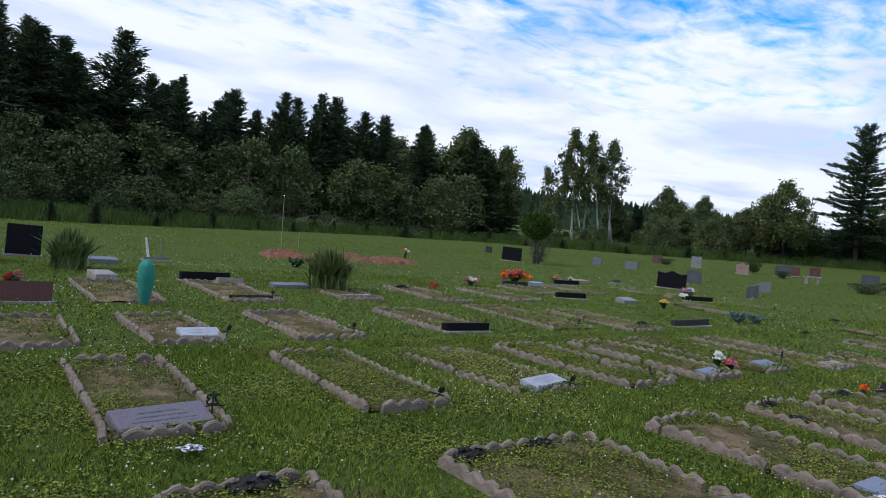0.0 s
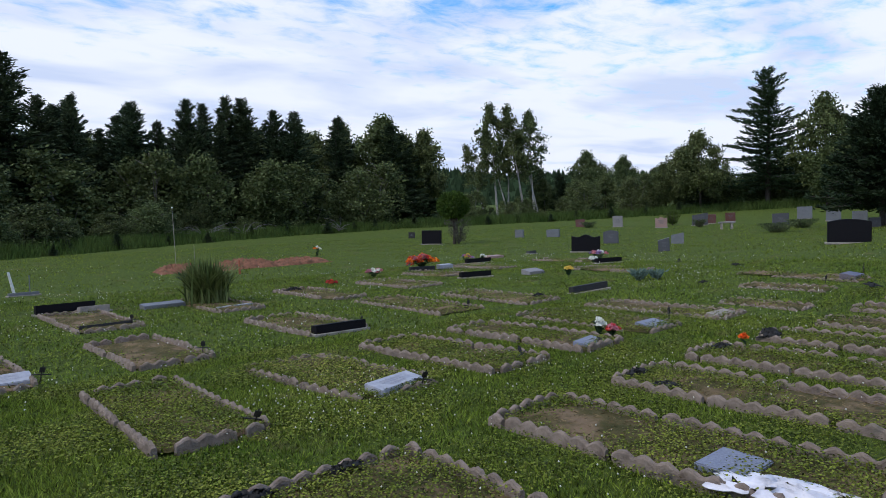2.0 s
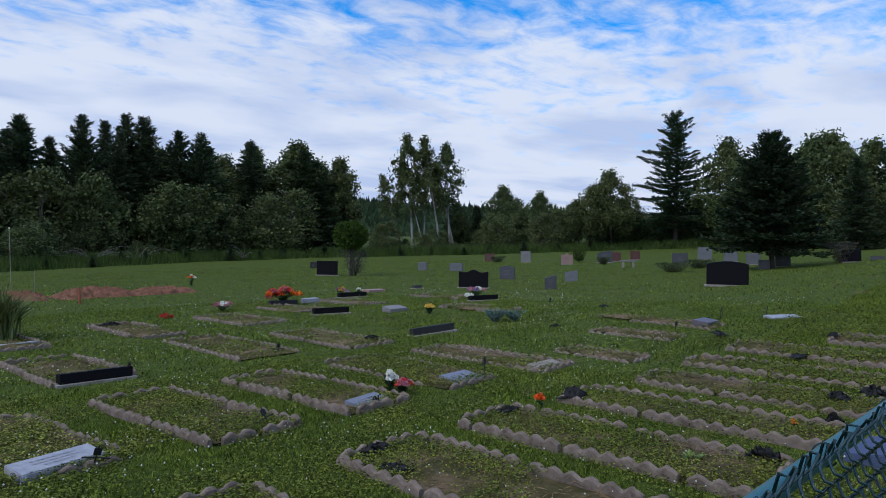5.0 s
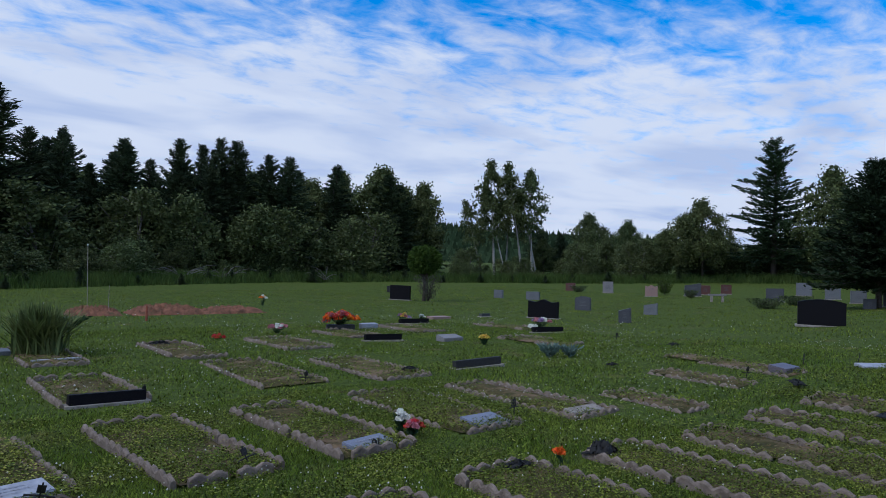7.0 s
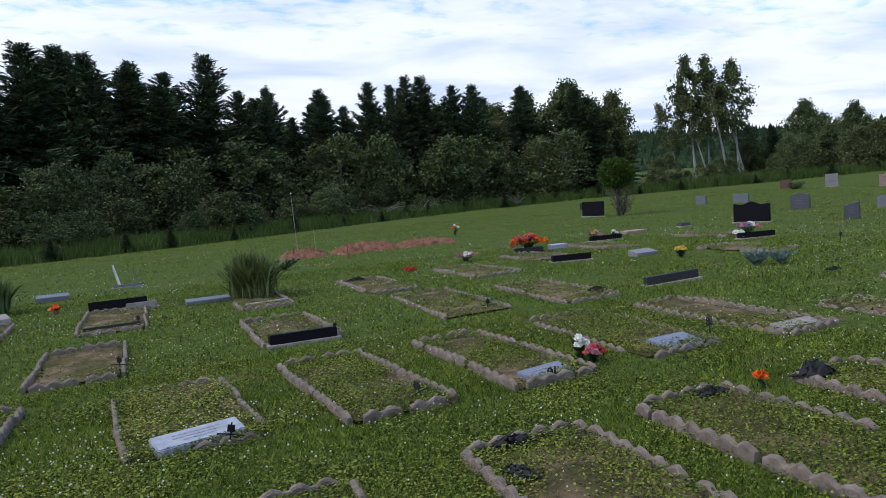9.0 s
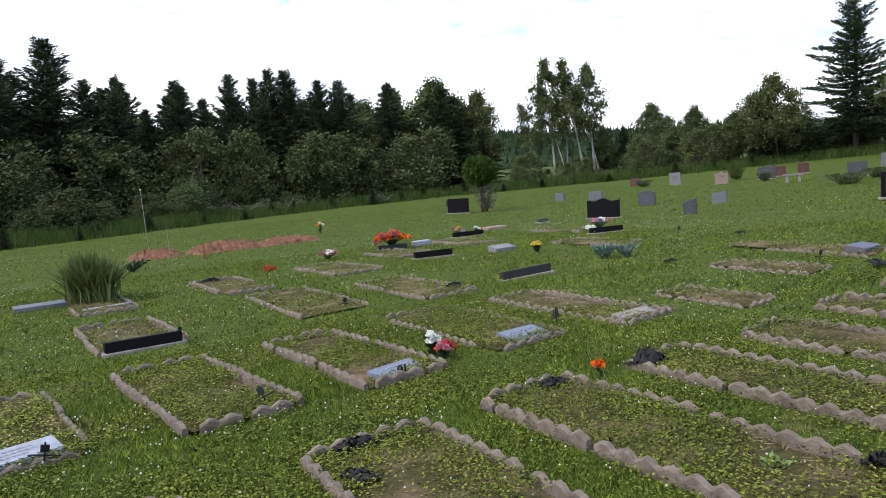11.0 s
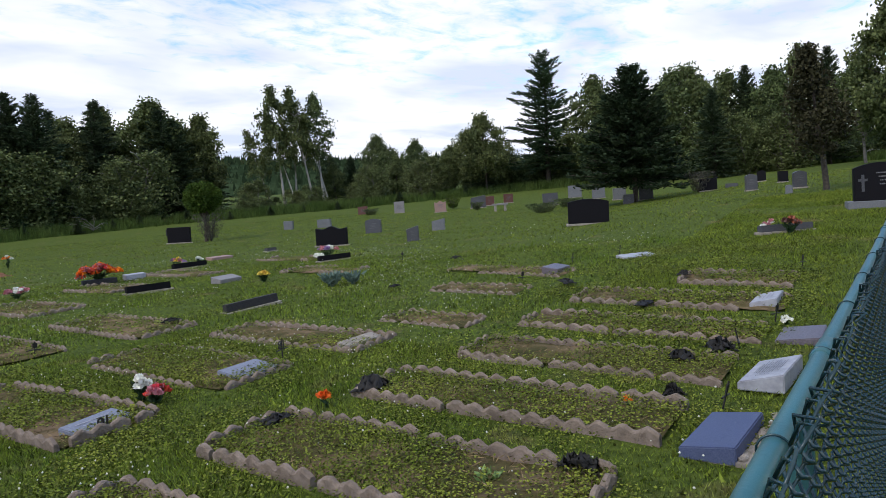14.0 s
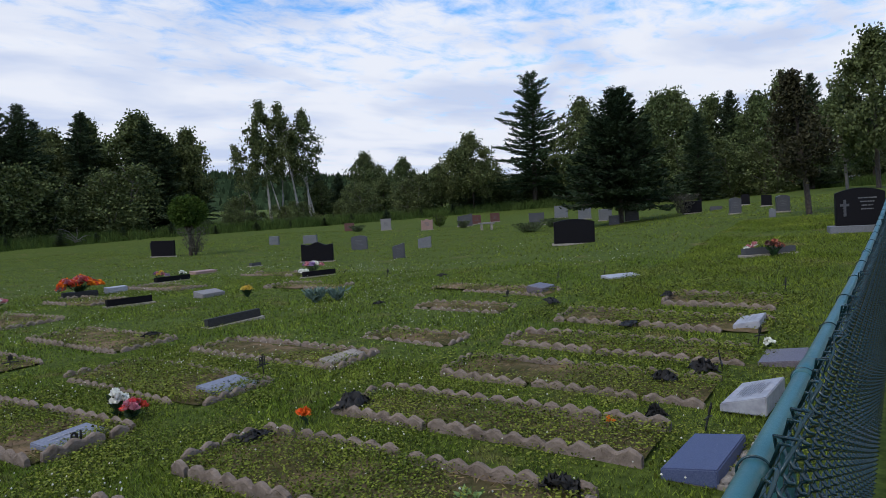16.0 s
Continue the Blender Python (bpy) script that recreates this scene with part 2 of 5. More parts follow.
M_TERRA = material("terracotta", (0.25, 0.07, 0.04), (0.34, 0.11, 0.06), 10.0, 0.85, 0.2, 60.0)
M_PLANKWHITE = material("white_painted_wood", (0.62, 0.62, 0.60), (0.78, 0.78, 0.76), 12.0, 0.6, 0.1, 40.0)
M_CARGREY = material("silver_car_paint", (0.36, 0.37, 0.39), (0.44, 0.45, 0.47), 3.0, 0.3, 0.0, metal=0.4)
M_CARRED = material("orange_car_paint", (0.5, 0.10, 0.02), (0.55, 0.13, 0.03), 3.0, 0.3, 0.0, spec=0.6)
M_GLASSDARK = material("dark_window_glass", (0.01, 0.012, 0.014), (0.015, 0.018, 0.02), 5.0, 0.08, 0.0, spec=0.6)
M_RUBBER = material("tyre_rubber", (0.012, 0.012, 0.012), (0.02, 0.02, 0.02), 20.0, 0.9, 0.0)


# ---- mesh helpers ----
def quick(name, verts, faces, mat, smooth=False):
    """A mesh from numpy vertices and faces of one size."""
    verts, faces = np.asarray(verts, np.float32), np.asarray(faces, np.int32)
    me = bpy.data.meshes.new(name)
    k = faces.shape[1]
    me.vertices.add(len(verts))
    me.vertices.foreach_set("co", verts.ravel())
    me.loops.add(faces.size)
    me.loops.foreach_set("vertex_index", faces.ravel())
    me.polygons.add(len(faces))
    me.polygons.foreach_set("loop_start", np.arange(0, faces.size, k, dtype=np.int32))
    me.polygons.foreach_set("use_smooth", np.full(len(faces), smooth))
    me.update(calc_edges=True)
    me.validate()
    me.materials.append(mat)
    return me


def bm_mesh(name, bm, mat, smooth=False):
    me = bpy.data.meshes.new(name)
    for f in bm.faces:
        f.smooth = smooth
    bm.to_mesh(me)
    bm.free()
    me.materials.append(mat)
    return me


def part(name, data, parent=None, label="", m=None):
    ob = new(name, data)
    if parent is not None:
        ob.parent = parent
    if m is not None:
        ob.matrix_basis = m
    return tagged(ob, label)


def thing(name, m, label, category, group="", kind=""):
    ob = new(name)
    ob.empty_display_size = 0.1
    ob.matrix_basis = m
    return tagged(ob, label, category, group, kind)


def box(sx, sy, sz, bevel=0.008, at=(0, 0, 0), seg=2):
    """A bevelled block standing on at."""
    bm = bmesh.new()
    bmesh.ops.create_cube(bm, size=1.0, matrix=Matrix.Translation((at[0], at[1], at[2] + sz / 2)) @ Matrix.Diagonal((sx, sy, sz, 1)))
    if bevel:
        bmesh.ops.bevel(bm, geom=bm.edges[:], offset=bevel, segments=seg, affect="EDGES", profile=0.6)
    return bm


def tubes(paths, sides=6):
    """Vertices and quads of tubes along paths of (points, radii)."""
    vs, fs, n0 = [], [], 0
    ang = np.arange(sides) / sides * 2 * np.pi
    for pts, rad in paths:
        pts, rad = np.asarray(pts, float), np.asarray(rad, float)
        d = np.gradient(pts, axis=0)
        d /= np.linalg.norm(d, axis=1)[:, None] + 1e-9
        ref = np.where(np.abs(d[:, 2:3]) < 0.9, [[0, 0, 1.0]], [[1.0, 0, 0]])
        a = np.cross(d, ref)
        a /= np.linalg.norm(a, axis=1)[:, None] + 1e-9
        b = np.cross(d, a)
        ring = pts[:, None] + rad[:, None, None] * (np.cos(ang)[None, :, None] * a[:, None] + np.sin(ang)[None, :, None] * b[:, None])
        vs.append(ring.reshape(-1, 3))
        k = len(pts)
        i = np.arange(k - 1)[:, None] * sides + np.arange(sides)[None]
        j = np.arange(k - 1)[:, None] * sides + (np.arange(sides)[None] + 1) % sides
        fs.append(np.stack([i, j, j + sides, i + sides], -1).reshape(-1, 4) + n0)
        n0 += k * sides
    return np.concatenate(vs), np.concatenate(fs)


def unit(v):
    return v / (np.linalg.norm(v, axis=-1, keepdims=True) + 1e-9)


def leaves(c, axis, length, width, rng, flat=None):
    """Diamond leaves at c along axis; each its own island."""
    n = len(c)
    axis = unit(axis)
    side = unit(np.cross(axis, unit(rng.normal(size=(n, 3))) if flat is None else flat))
    l, w = np.broadcast_to(length, n)[:, None] / 2, np.broadcast_to(width, n)[:, None] / 2
    v = np.stack([c - axis * l, c + side * w, c + axis * l, c - side * w], 1).reshape(-1, 3)
    return v, np.arange(4 * n).reshape(n, 4)


def join(*pairs):
    vs, fs, k = [], [], 0
    for v, f in pairs:
        vs.append(v)
        fs.append(f + k)
        k += len(v)
    return np.concatenate(vs), np.concatenate(fs)


# ---- the ground ----
def sp(v, w):
    return w * np.log1p(np.exp(np.minimum(v / w, 40)))


def ground_z(x, y):
    """The field: flat by the fence, rising gently to the woods and up a low hill along the fence."""
    x, y = np.asarray(x, float), np.asarray(y, float)
    g = np.exp(-(y / 8.0) ** 2)
    z = 0.011 * np.hypot(np.maximum(0, x - 8) * 0.5, np.maximum(0, np.minimum(y, 400) - 5))
    z = z + 0.056 * 22 * np.tanh(sp(x - 10.5, 2.0) / 22) * g
    return z + 0.04 * sp(np.minimum(x, 75) - 36, 4.0) * (1 - 0.8 * g) + 0.03 * sp(np.minimum(y, 90) - 42, 4.0)


def gz(x, y):
    return float(ground_z(x, y))


def stand(x, y, rz=0.0, dz=0.0):
    return pose(x, y, gz(x, y) + dz, 0, 0, rz)


def ground():
    fine_x = np.arange(-30, 90.1, 0.6)
    fine_y = np.arange(-20, 90.1, 0.6)
    far = np.array([120, 180, 300, 600, 1200, 2500])
    xs = np.concatenate([-30 - far[::-1], fine_x, 90 + far])
    ys = np.concatenate([-20 - far[::-1], fine_y, 90 + far])
    X, Y = np.meshgrid(xs, ys)
    Z = ground_z(X, Y)
    rng = np.random.default_rng(3)
    Z = Z + rng.normal(0, 0.008, Z.shape) * (np.abs(X) < 95)
    v = np.stack([X, Y, Z], -1).reshape(-1, 3)
    nx, ny = len(xs), len(ys)
    i = (np.arange(ny - 1)[:, None] * nx + np.arange(nx - 1)[None]).ravel()
    f = np.stack([i, i + 1, i + nx + 1, i + nx], -1)
    tagged(new("ground", quick("ground", v, f, M_LAWN, True)), "mown lawn of grass and clover rising gently to the woods", "ground", kind="structure")


ground()

# plots: x0, x1 at the near end, y0, y1, and how far the sides lean in x per metre of y
ROW_1 = [(0.25, 1.08, 0.6, 3.1, 0.06), (1.93, 3.28, 0.6, 3.03, 0.07), (4.1, 4.95, 0.6, 3.06, 0.07), (5.6, 6.42, 0.6, 3.06, 0.08), (6.9, 7.68, 0.6, 3.07, 0.09),
         (8.17, 8.8, 0.52, 2.9, 0.10), (9.34, 10.03, 0.42, 2.72, 0.13), (10.5, 11.1, 0.33, 2.7, 0.15), (11.67, 12.35, 0.27, 2.63, 0.19), (12.94, 13.71, 0.33, 1.65, 0.22)]
ROW_2 = [(-1.05, -0.18, 4.1, 6.1, 0.06), (0.42, 1.2, 4.1, 6.31, 0.057), (2.31, 3.13, 4.18, 6.32, 0.068), (4.03, 4.96, 4.28, 6.3, -0.035), (5.5, 6.3, 4.12, 6.26, -0.03),
         (6.82, 7.56, 4.05, 6.26, 0.027), (8.16, 9.02, 4.1, 6.43, 0.105), (9.55, 10.24, 3.82, 6.2, 0.105)]
ROW_2B = [(10.66, 11.25, 3.25, 4.53, 0.18), (12.52, 13.1, 3.55, 5.1, 0.2), (13.84, 14.47, 3.46, 6.0, 0.35)]
ROW_3 = [(-0.05, 0.81, 7.08, 8.83, 0.05), (1.5, 2.28, 7.1, 8.93, 0.03), (3.2, 4.07, 7.15, 9.13, 0.035), (5.55, 6.44, 7.46, 9.42, 0.03), (7.82, 8.78, 7.4, 10.0, 0.1), (9.43, 10.3, 7.05, 9.4, 0.1)]
ROW_4 = [(1.58, 2.5, 10.1, 12.6, 0.03), (3.53, 4.44, 10.3, 12.95, 0.04), (5.85, 6.68, 10.7, 13.0, 0.02), (7.97, 8.8, 10.6, 12.95, 0.05), (10.09, 11.07, 10.85, 12.9, 0.05),
         (12.3, 13.2, 12.2, 14.0, 0.05), (14.9, 15.7, 8.4, 10.4, 0.1), (17.4, 18.3, 11.7, 13.8, 0.1), (14.6, 15.5, 12.5, 14.6, 0.05)]
PLOTS = ROW_1 + ROW_2 + ROW_2B + ROW_3 + ROW_4
DRY = [ROW_3[2], ROW_3[1], ROW_4[0], ROW_4[1], ROW_2[1], ROW_2B[0], ROW_2B[1], ROW_2[7], ROW_4[3]]       # plots with thin growth
HUMP = 0.148


def edging_mesh(humps, seed):
    """A scalloped concrete edging block, one wave per hump, sunk a little into the turf."""
    rng = np.random.default_rng(seed)
    per = 8
    n = humps * per + 1
    s = np.arange(n) / per
    length = humps * HUMP - 0.012
    x = s / humps * length - length / 2
    top = 0.064 + 0.032 * (0.5 - 0.5 * np.cos(2 * np.pi * s)) ** 0.8 + rng.normal(0, 0.0025, n)
    w = 0.02
    rows = [(-w, -0.04 + 0 * top), (-w, top - 0.014), (-w * 0.55, top), (w * 0.55, top), (w, top - 0.014), (w, -0.04 + 0 * top)]
    v = np.stack([np.stack([x, np.full(n, yy) + rng.normal(0, 0.0012, n), zz], -1) for yy, zz in rows], 1)
    k = len(rows)
    i = (np.arange(n - 1)[:, None] * k + np.arange(k - 1)[None]).ravel()
    f = [np.stack([i, i + k, i + k + 1, i + 1], -1)]
    for a in (0, (n - 1) * k):
        f.append(np.array([[a, a + 1, a + 4, a + 5], [a + 1, a + 2, a + 3, a + 4]]))
    return quick("edging_block", v.reshape(-1, 3), np.concatenate(f), M_EDGE)


EDGING = {(h, k): edging_mesh(h, 10 * h + k) for h in range(1, 7) for k in range(2)}


def bed_mesh(w, l, lean, seed):
    rng = np.random.default_rng(seed)
    nx, ny = max(4, int(w / 0.1)), max(6, int(l / 0.1))
    X, Y = np.meshgrid(np.linspace(-w / 2, w / 2, nx), np.linspace(-l / 2, l / 2, ny))
    ed = np.minimum(1, np.minimum(w / 2 - np.abs(X), l / 2 - np.abs(Y)) / 0.18)
    Z = 0.012 + 0.03 * ed + rng.normal(0, 0.006, X.shape)
    i = (np.arange(ny - 1)[:, None] * nx + np.arange(nx - 1)[None]).ravel()
    return quick("bed", np.stack([X + lean * Y, Y, Z], -1).reshape(-1, 3), np.stack([i, i + 1, i + nx + 1, i + nx], -1), M_BED, True)


def grave(x0, x1, y0, y1, lean, seed, missing=0.0, sink=0.0, sides="nfwe"):
    """A grave plot edged with scalloped blocks; n and f are the near and far ends."""
    rng = random.Random(seed)
    shift = lean * (y1 - y0)
    cx, cy = (x0 + x1 + shift) / 2, (y0 + y1) / 2
    w, l = x1 - x0, y1 - y0
    g = thing("grave_plot", stand(cx, cy), "grave plot edged with weathered scalloped concrete blocks, clover inside", "grave plot", "edged grave plots")
    part("bed", bed_mesh(w - 0.05, l - 0.05, lean, seed), g, "bed of clover, moss and bare brown earth")
    z0 = gz(cx, cy)

    def run(ax, ay, bx, by):
        length = math.hypot(bx - ax, by - ay)
        total = max(2, int(length / HUMP))
        stretch = length / (total * HUMP)
        turn = math.degrees(math.atan2(by - ay, bx - ax))
        at = 0.0
        first = rng.choice([1, 2, 6]) if total > 6 else rng.choice([2, 3])
        while total > 0:
            h = min(total, first if at == 0 else 6)
            mid = (at + h * HUMP * stretch / 2) / length
            px_, py_ = ax + (bx - ax) * mid, ay + (by - ay) * mid
            if rng.random() >= missing:
                m = pose(px_ - cx + rng.uniform(-.012, .012), py_ - cy + rng.uniform(-.012, .012), gz(px_, py_) - z0 - sink + rng.uniform(-.010, .006),
                         rng.uniform(-5, 5), rng.uniform(-1.2, 1.2), turn + rng.uniform(-1.8, 1.8))
                part("edging_block", EDGING[h, rng.randrange(2)], g, m=m)
            at += h * HUMP * stretch
            total -= h
    if "w" in sides:
        run(x0 + shift, y1, x0, y0)
    if "e" in sides:
        run(x1 + shift, y1, x1, y0)
    if "f" in sides:
        run(x0 + shift + .04, y1, x1 + shift - .04, y1)
    if "n" in sides:
        run(x0 + .04, y0, x1 - .04, y0)
    return g


for n, r in enumerate(ROW_1):
    grave(*r, 100 + n, missing=0.05 if n > 4 else 0.0, sink=0.0 if n < 6 else 0.025, sides="nfwe" if n < 5 else "fwe")
for n, r in enumerate(ROW_2):
    grave(*r, 200 + n, sink=0.03 if n in (3, 6, 7) else 0.0, missing=0.12 if n in (3, 6, 7) else 0.0)
for n, r in enumerate(ROW_2B):
    grave(*r, 250 + n, sink=0.05, missing=0.15)
for n, r in enumerate(ROW_3):
    grave(*r, 300 + n, sink=0.01 if n < 4 else 0.03, missing=0.0 if n < 4 else 0.12, sides="fwe" if n == 3 else "nfwe")
for n, r in enumerate(ROW_4):
    grave(*r, 400 + n, sink=0.02, missing=0.05 if n < 5 else 0.25)

# ---- the fence ----
FENCE_Y, FENCE_TURN, RAIL_Z, F0, F1 = -0.152, -2.37, 1.041, -4.0, 40.0


def fence():
    f = thing("chain_link_fence", pose(0, FENCE_Y, 0, 0, 0, FENCE_TURN), "green vinyl chain-link fence with a painted steel top rail", "fence")
    xs = np.arange(F0, F1 + 0.1, 0.5)
    zf = ground_z(xs, xs * 0 + FENCE_Y)
    line = np.stack([xs, xs * 0, zf + RAIL_Z], -1)
    part("top_rail", quick("top_rail", *tubes([(line, np.full(len(xs), 0.0205))], 20), M_RAIL, True), f, "turquoise green painted round steel rail")
    post = quick("post", *tubes([([(0, 0, -0.3), (0, 0, 0.6), (0, 0, RAIL_Z - 0.03)], [0.024] * 3)], 14), M_RAIL, True)
    sleeve = quick("sleeve", *tubes([([(-0.075, 0, 0), (-0.07, 0, 0), (0.07, 0, 0), (0.075, 0, 0)], [0.0205, 0.0238, 0.0238, 0.0205])], 18), M_RAIL, True)
    for k in range(-2, 11):
        x = 6.27 + 3.0 * k
        if F0 < x < F1:
            part("post", post, f, m=pose(x - 0.4, 0.0, gz(x, FENCE_Y)))
            part("sleeve", sleeve, f, m=pose(x, 0, gz(x, FENCE_Y) + RAIL_Z))
    # woven wires: each one zigzags from top to bottom, hooked over its neighbours
    step, high = WIRE_STEP, RAIL_Z + 0.026

    def wires(x0, x1, sides, per):
        """Flattened spirals: from top to bottom, out and back once per diamond; the ends turn up as barbs."""
        paths = []
        rows = int(high / step)
        jit = np.random.default_rng(int(x1)).normal(0, 0.006, (int((x1 - x0) / step) + 1, 3))
        for k in range(int((x1 - x0) / step)):
            x = x0 + k * step
            top = gz(x, FENCE_Y) + high
            s = np.arange(rows * 2 * per + 1) / per
            zig = (np.abs((s % 2) - 1) * 2 - 1) * 0.5 * step * 1.1
            deep = np.sin(s * np.pi + 0.5) * 0.014 - 0.042
            pts = np.stack([x + zig, deep, top - s * step / 2], -1)
            barb = np.array([[x + 0.1 * step, -0.05, top + 0.010], [x + 0.3 * step, -0.062 + jit[k, 0], top + 0.04 + jit[k, 1]], [x + 0.62 * step, -0.045 + jit[k, 2], top + 0.036 + jit[k, 1]], [x + 0.72 * step, -0.033, top + 0.006]])
            paths.append((np.concatenate([barb, pts]), np.full(len(pts) + 4, 0.0034)))
        return tubes(paths, sides)
    part("wire_mesh", quick("wire_mesh", *join(wires(F0, 3.0, 4, 1), wires(3.0, 13.0, 6, 4), wires(13.0, F1, 3, 1)), M_WIRE, True), f, "dark green woven vinyl-coated wire")
    ring = quick("tie_wire", *tubes([([(0, 0.0258 * math.cos(a), 0.0258 * math.sin(a) - 0.002) for a in np.linspace(-2.6, 3.4, 22)], [0.0021] * 22)], 6), M_WIRE, True)
    for k in range(60):
        x = 5.6 + 0.62 * (k - 15)
        if F0 < x < F1:
            part("tie_wire", ring, f, m=pose(x, 0, gz(x, FENCE_Y) + RAIL_Z, 0, 0, 14))


WIRE_STEP = 0.064
fence()


# ---- stones ----
def inscription(w, h, rows, seed, parent, m, mat, name="inscription"):
    """Rows of plain bars for writing that cannot be read, on the xz plane facing -y."""
    rng = np.random.default_rng(seed)
    vs, fs = [], []
    for r in range(rows):
        z = h * (0.5 - (r + 0.5) / rows)
        span = w * rng.uniform(0.45, 0.95)
        x = -span / 2
        while x < span / 2:
            b = rng.uniform(0.03, 0.08) * w
            t = h / rows * 0.17
            k = len(vs) * 4
            vs.append([(x, 0, z - t), (min(x + b, span / 2), 0, z - t), (min(x + b, span / 2), 0, z + t), (x, 0, z + t)])
            fs.append([k, k + 1, k + 2, k + 3])
            x += b + 0.02 * w
    return tagged(part(name, quick(name, np.array(vs).reshape(-1, 3), fs, mat), parent, m=m), kind="stuff")


def tablet_mesh(w, h, d, top, mat, lean=0.0):
    """An upright stone: top is flat, arch, serpentine or peak; bevelled."""
    n = 18
    xs = np.linspace(-w / 2, w / 2, n)
    u = xs / (w / 2)
    rise = {"flat": 0 * u, "arch": 0.12 * h * (1 - u ** 2), "serp": 0.10 * h * np.cos(u * np.pi * 0.5) ** 2 + 0.05 * h * np.cos(u * np.pi * 2.0) - 0.05 * h,
            "slant": 0.10 * h * u}[top]
    bm = bmesh.new()
    prof = [(-w / 2, 0)] + [(x, h - 0.0 + r - max(rise)) for x, r in zip(xs, rise)] + [(w / 2, 0)]
    a = [bm.verts.new((x, -d / 2, z)) for x, z in prof]
    b = [bm.verts.new((x, d / 2, z)) for x, z in prof]
    bm.faces.new(a)
    bm.faces.new(b[::-1])
    for i in range(len(a)):
        j = (i + 1) % len(a)
        bm.faces.new((a[j], a[i], b[i], b[j]))
    bmesh.ops.recalc_face_normals(bm, faces=bm.faces[:])
    rim = [e for e in bm.edges if abs(e.verts[0].co.y - e.verts[1].co.y) < 1e-6]
    bmesh.ops.bevel(bm, geom=rim, offset=min(0.012, d * 0.12), segments=2, affect="EDGES")
    return bm_mesh("tablet", bm, mat)


STONE_RNG = random.Random(5)


def headstone(x, y, w, h, d, top, mat, label, rz=-62, base=True, ink=M_INKPALE, rows=4, base_mat=None):
    if rz < -40:      # x, y is the foot of its corner
        x, y = x + w / 2 * math.cos(radians(rz)), y + w / 2 * math.sin(radians(rz))
    s = thing("headstone", stand(x, y, rz + STONE_RNG.uniform(-5, 5), -0.02) @ pose(0, 0, 0, STONE_RNG.uniform(-2, 2), STONE_RNG.uniform(-1.5, 1.5), 0), label, "headstone", "headstones on the lawn")
    z = 0.0
    if base:
        part("base", bm_mesh("base", box(w * 1.1, d * 1.4, 0.06, 0.01), base_mat or M_CONC), s, "low granite base")
        z = 0.058
    tablet = part("tablet", tablet_mesh(w, h - z, d, top, mat), s, m=pose(0, 0, z))
    if rows and mat is not M_BLACK:
        inscription(w * 0.55, (h - z) * 0.4, rows, int(x * 10 + y), tablet, pose(0, -d / 2 - 0.003, (h - z) * 0.52), ink)
    return s


headstone(22.85, 6.96, 1.11, 0.73, 0.22, "arch", M_BLACK, "wide polished black granite headstone with a curved top", rz=-66)
headstone(21.53, 15.16, 1.02, 0.67, 0.2, "serp", M_BLACK, "wide polished black granite headstone with an arched top")
headstone(24.72, 27.09, 1.02, 0.75, 0.2, "flat", M_BLACK, "square black granite headstone beside a globe tree", rz=-50)
headstone(22.44, 12.19, 0.38, 0.49, 0.18, "slant", M_DARKGREY, "small slate-grey headstone with a slanted top", base=False)
headstone(27.32, 14.42, 0.51, 0.48, 0.18, "slant", M_GREY, "small grey granite headstone leaning a little", base=False)
headstone(27.41, 17.77, 0.66, 0.61, 0.2, "arch", M_DARKGREY, "grey granite headstone with a curved top", base=False)
headstone(32.14, 27.16, 0.52, 0.48, 0.2, "flat", M_GREY, "small grey granite headstone in the lawn", base=False)
headstone(32.67, 25.2, 0.74, 0.46, 0.2, "flat", M_GREY, "low pale grey headstone in the lawn", base=False)
headstone(43.19, 30.88, 0.68, 0.57, 0.2, "flat", M_BROWN, "small red-brown granite headstone", base=False)
headstone(42.67, 27.35, 0.68, 0.79, 0.2, "flat", M_LIGHT, "pale pink-white granite headstone, square topped")
headstone(41.39, 23.32, 0.73, 0.73, 0.2, "serp", M_PINK, "pink granite headstone with a shaped top")
headstone(43.53, 21.92, 0.95, 0.83, 0.25, "slant", M_DARKGREY, "dark grey granite headstone, broad")
headstone(45.38, 21.85, 0.57, 0.63, 0.2, "flat", M_BROWN, "small brown granite headstone")
headstone(47.06, 21.37, 0.63, 0.63, 0.2, "flat", M_BROWN, "small brown granite headstone")
headstone(41.64, 16.08, 0.87, 0.75, 0.2, "flat", M_DARKGREY, "dark grey granite headstone beside low shrubs")
headstone(48.18, 17.16, 0.88, 0.83, 0.2, "flat", M_GREY, "grey granite headstone at the edge of the lawn")
headstone(45.56, 14.55, 0.78, 0.78, 0.2, "flat", M_GREY, "grey granite headstone beneath the spruce")
headstone(42.37, 12.19, 0.70, 0.66, 0.2, "flat", M_GREY, "grey granite headstone beneath the spruce")
headstone(36.65, 9.8, 0.48, 0.46, 0.18, "flat", M_DARKGREY, "small dark headstone beside a spruce trunk", base=False)
headstone(38.85, 9.69, 0.67, 0.77, 0.2, "arch", M_DARKGREY, "dark grey headstone behind a spruce trunk")
headstone(38.69, 6.8, 0.79, 0.60, 0.2, "flat", M_BLACK, "black headstone in front of a shrub")
headstone(30.76, 3.58, 0.39, 0.60, 0.18, "arch", M_DARKGREY, "tall dark grey headstone on the hill", rz=-75)
headstone(40.37, 4.55, 0.39, 0.55, 0.18, "arch", M_BLACK, "black headstone on the hill", rz=-75)
headstone(34.79, 3.01, 0.36, 0.47, 0.18, "flat", M_BLACK, "square black headstone on the hill", rz=-75)
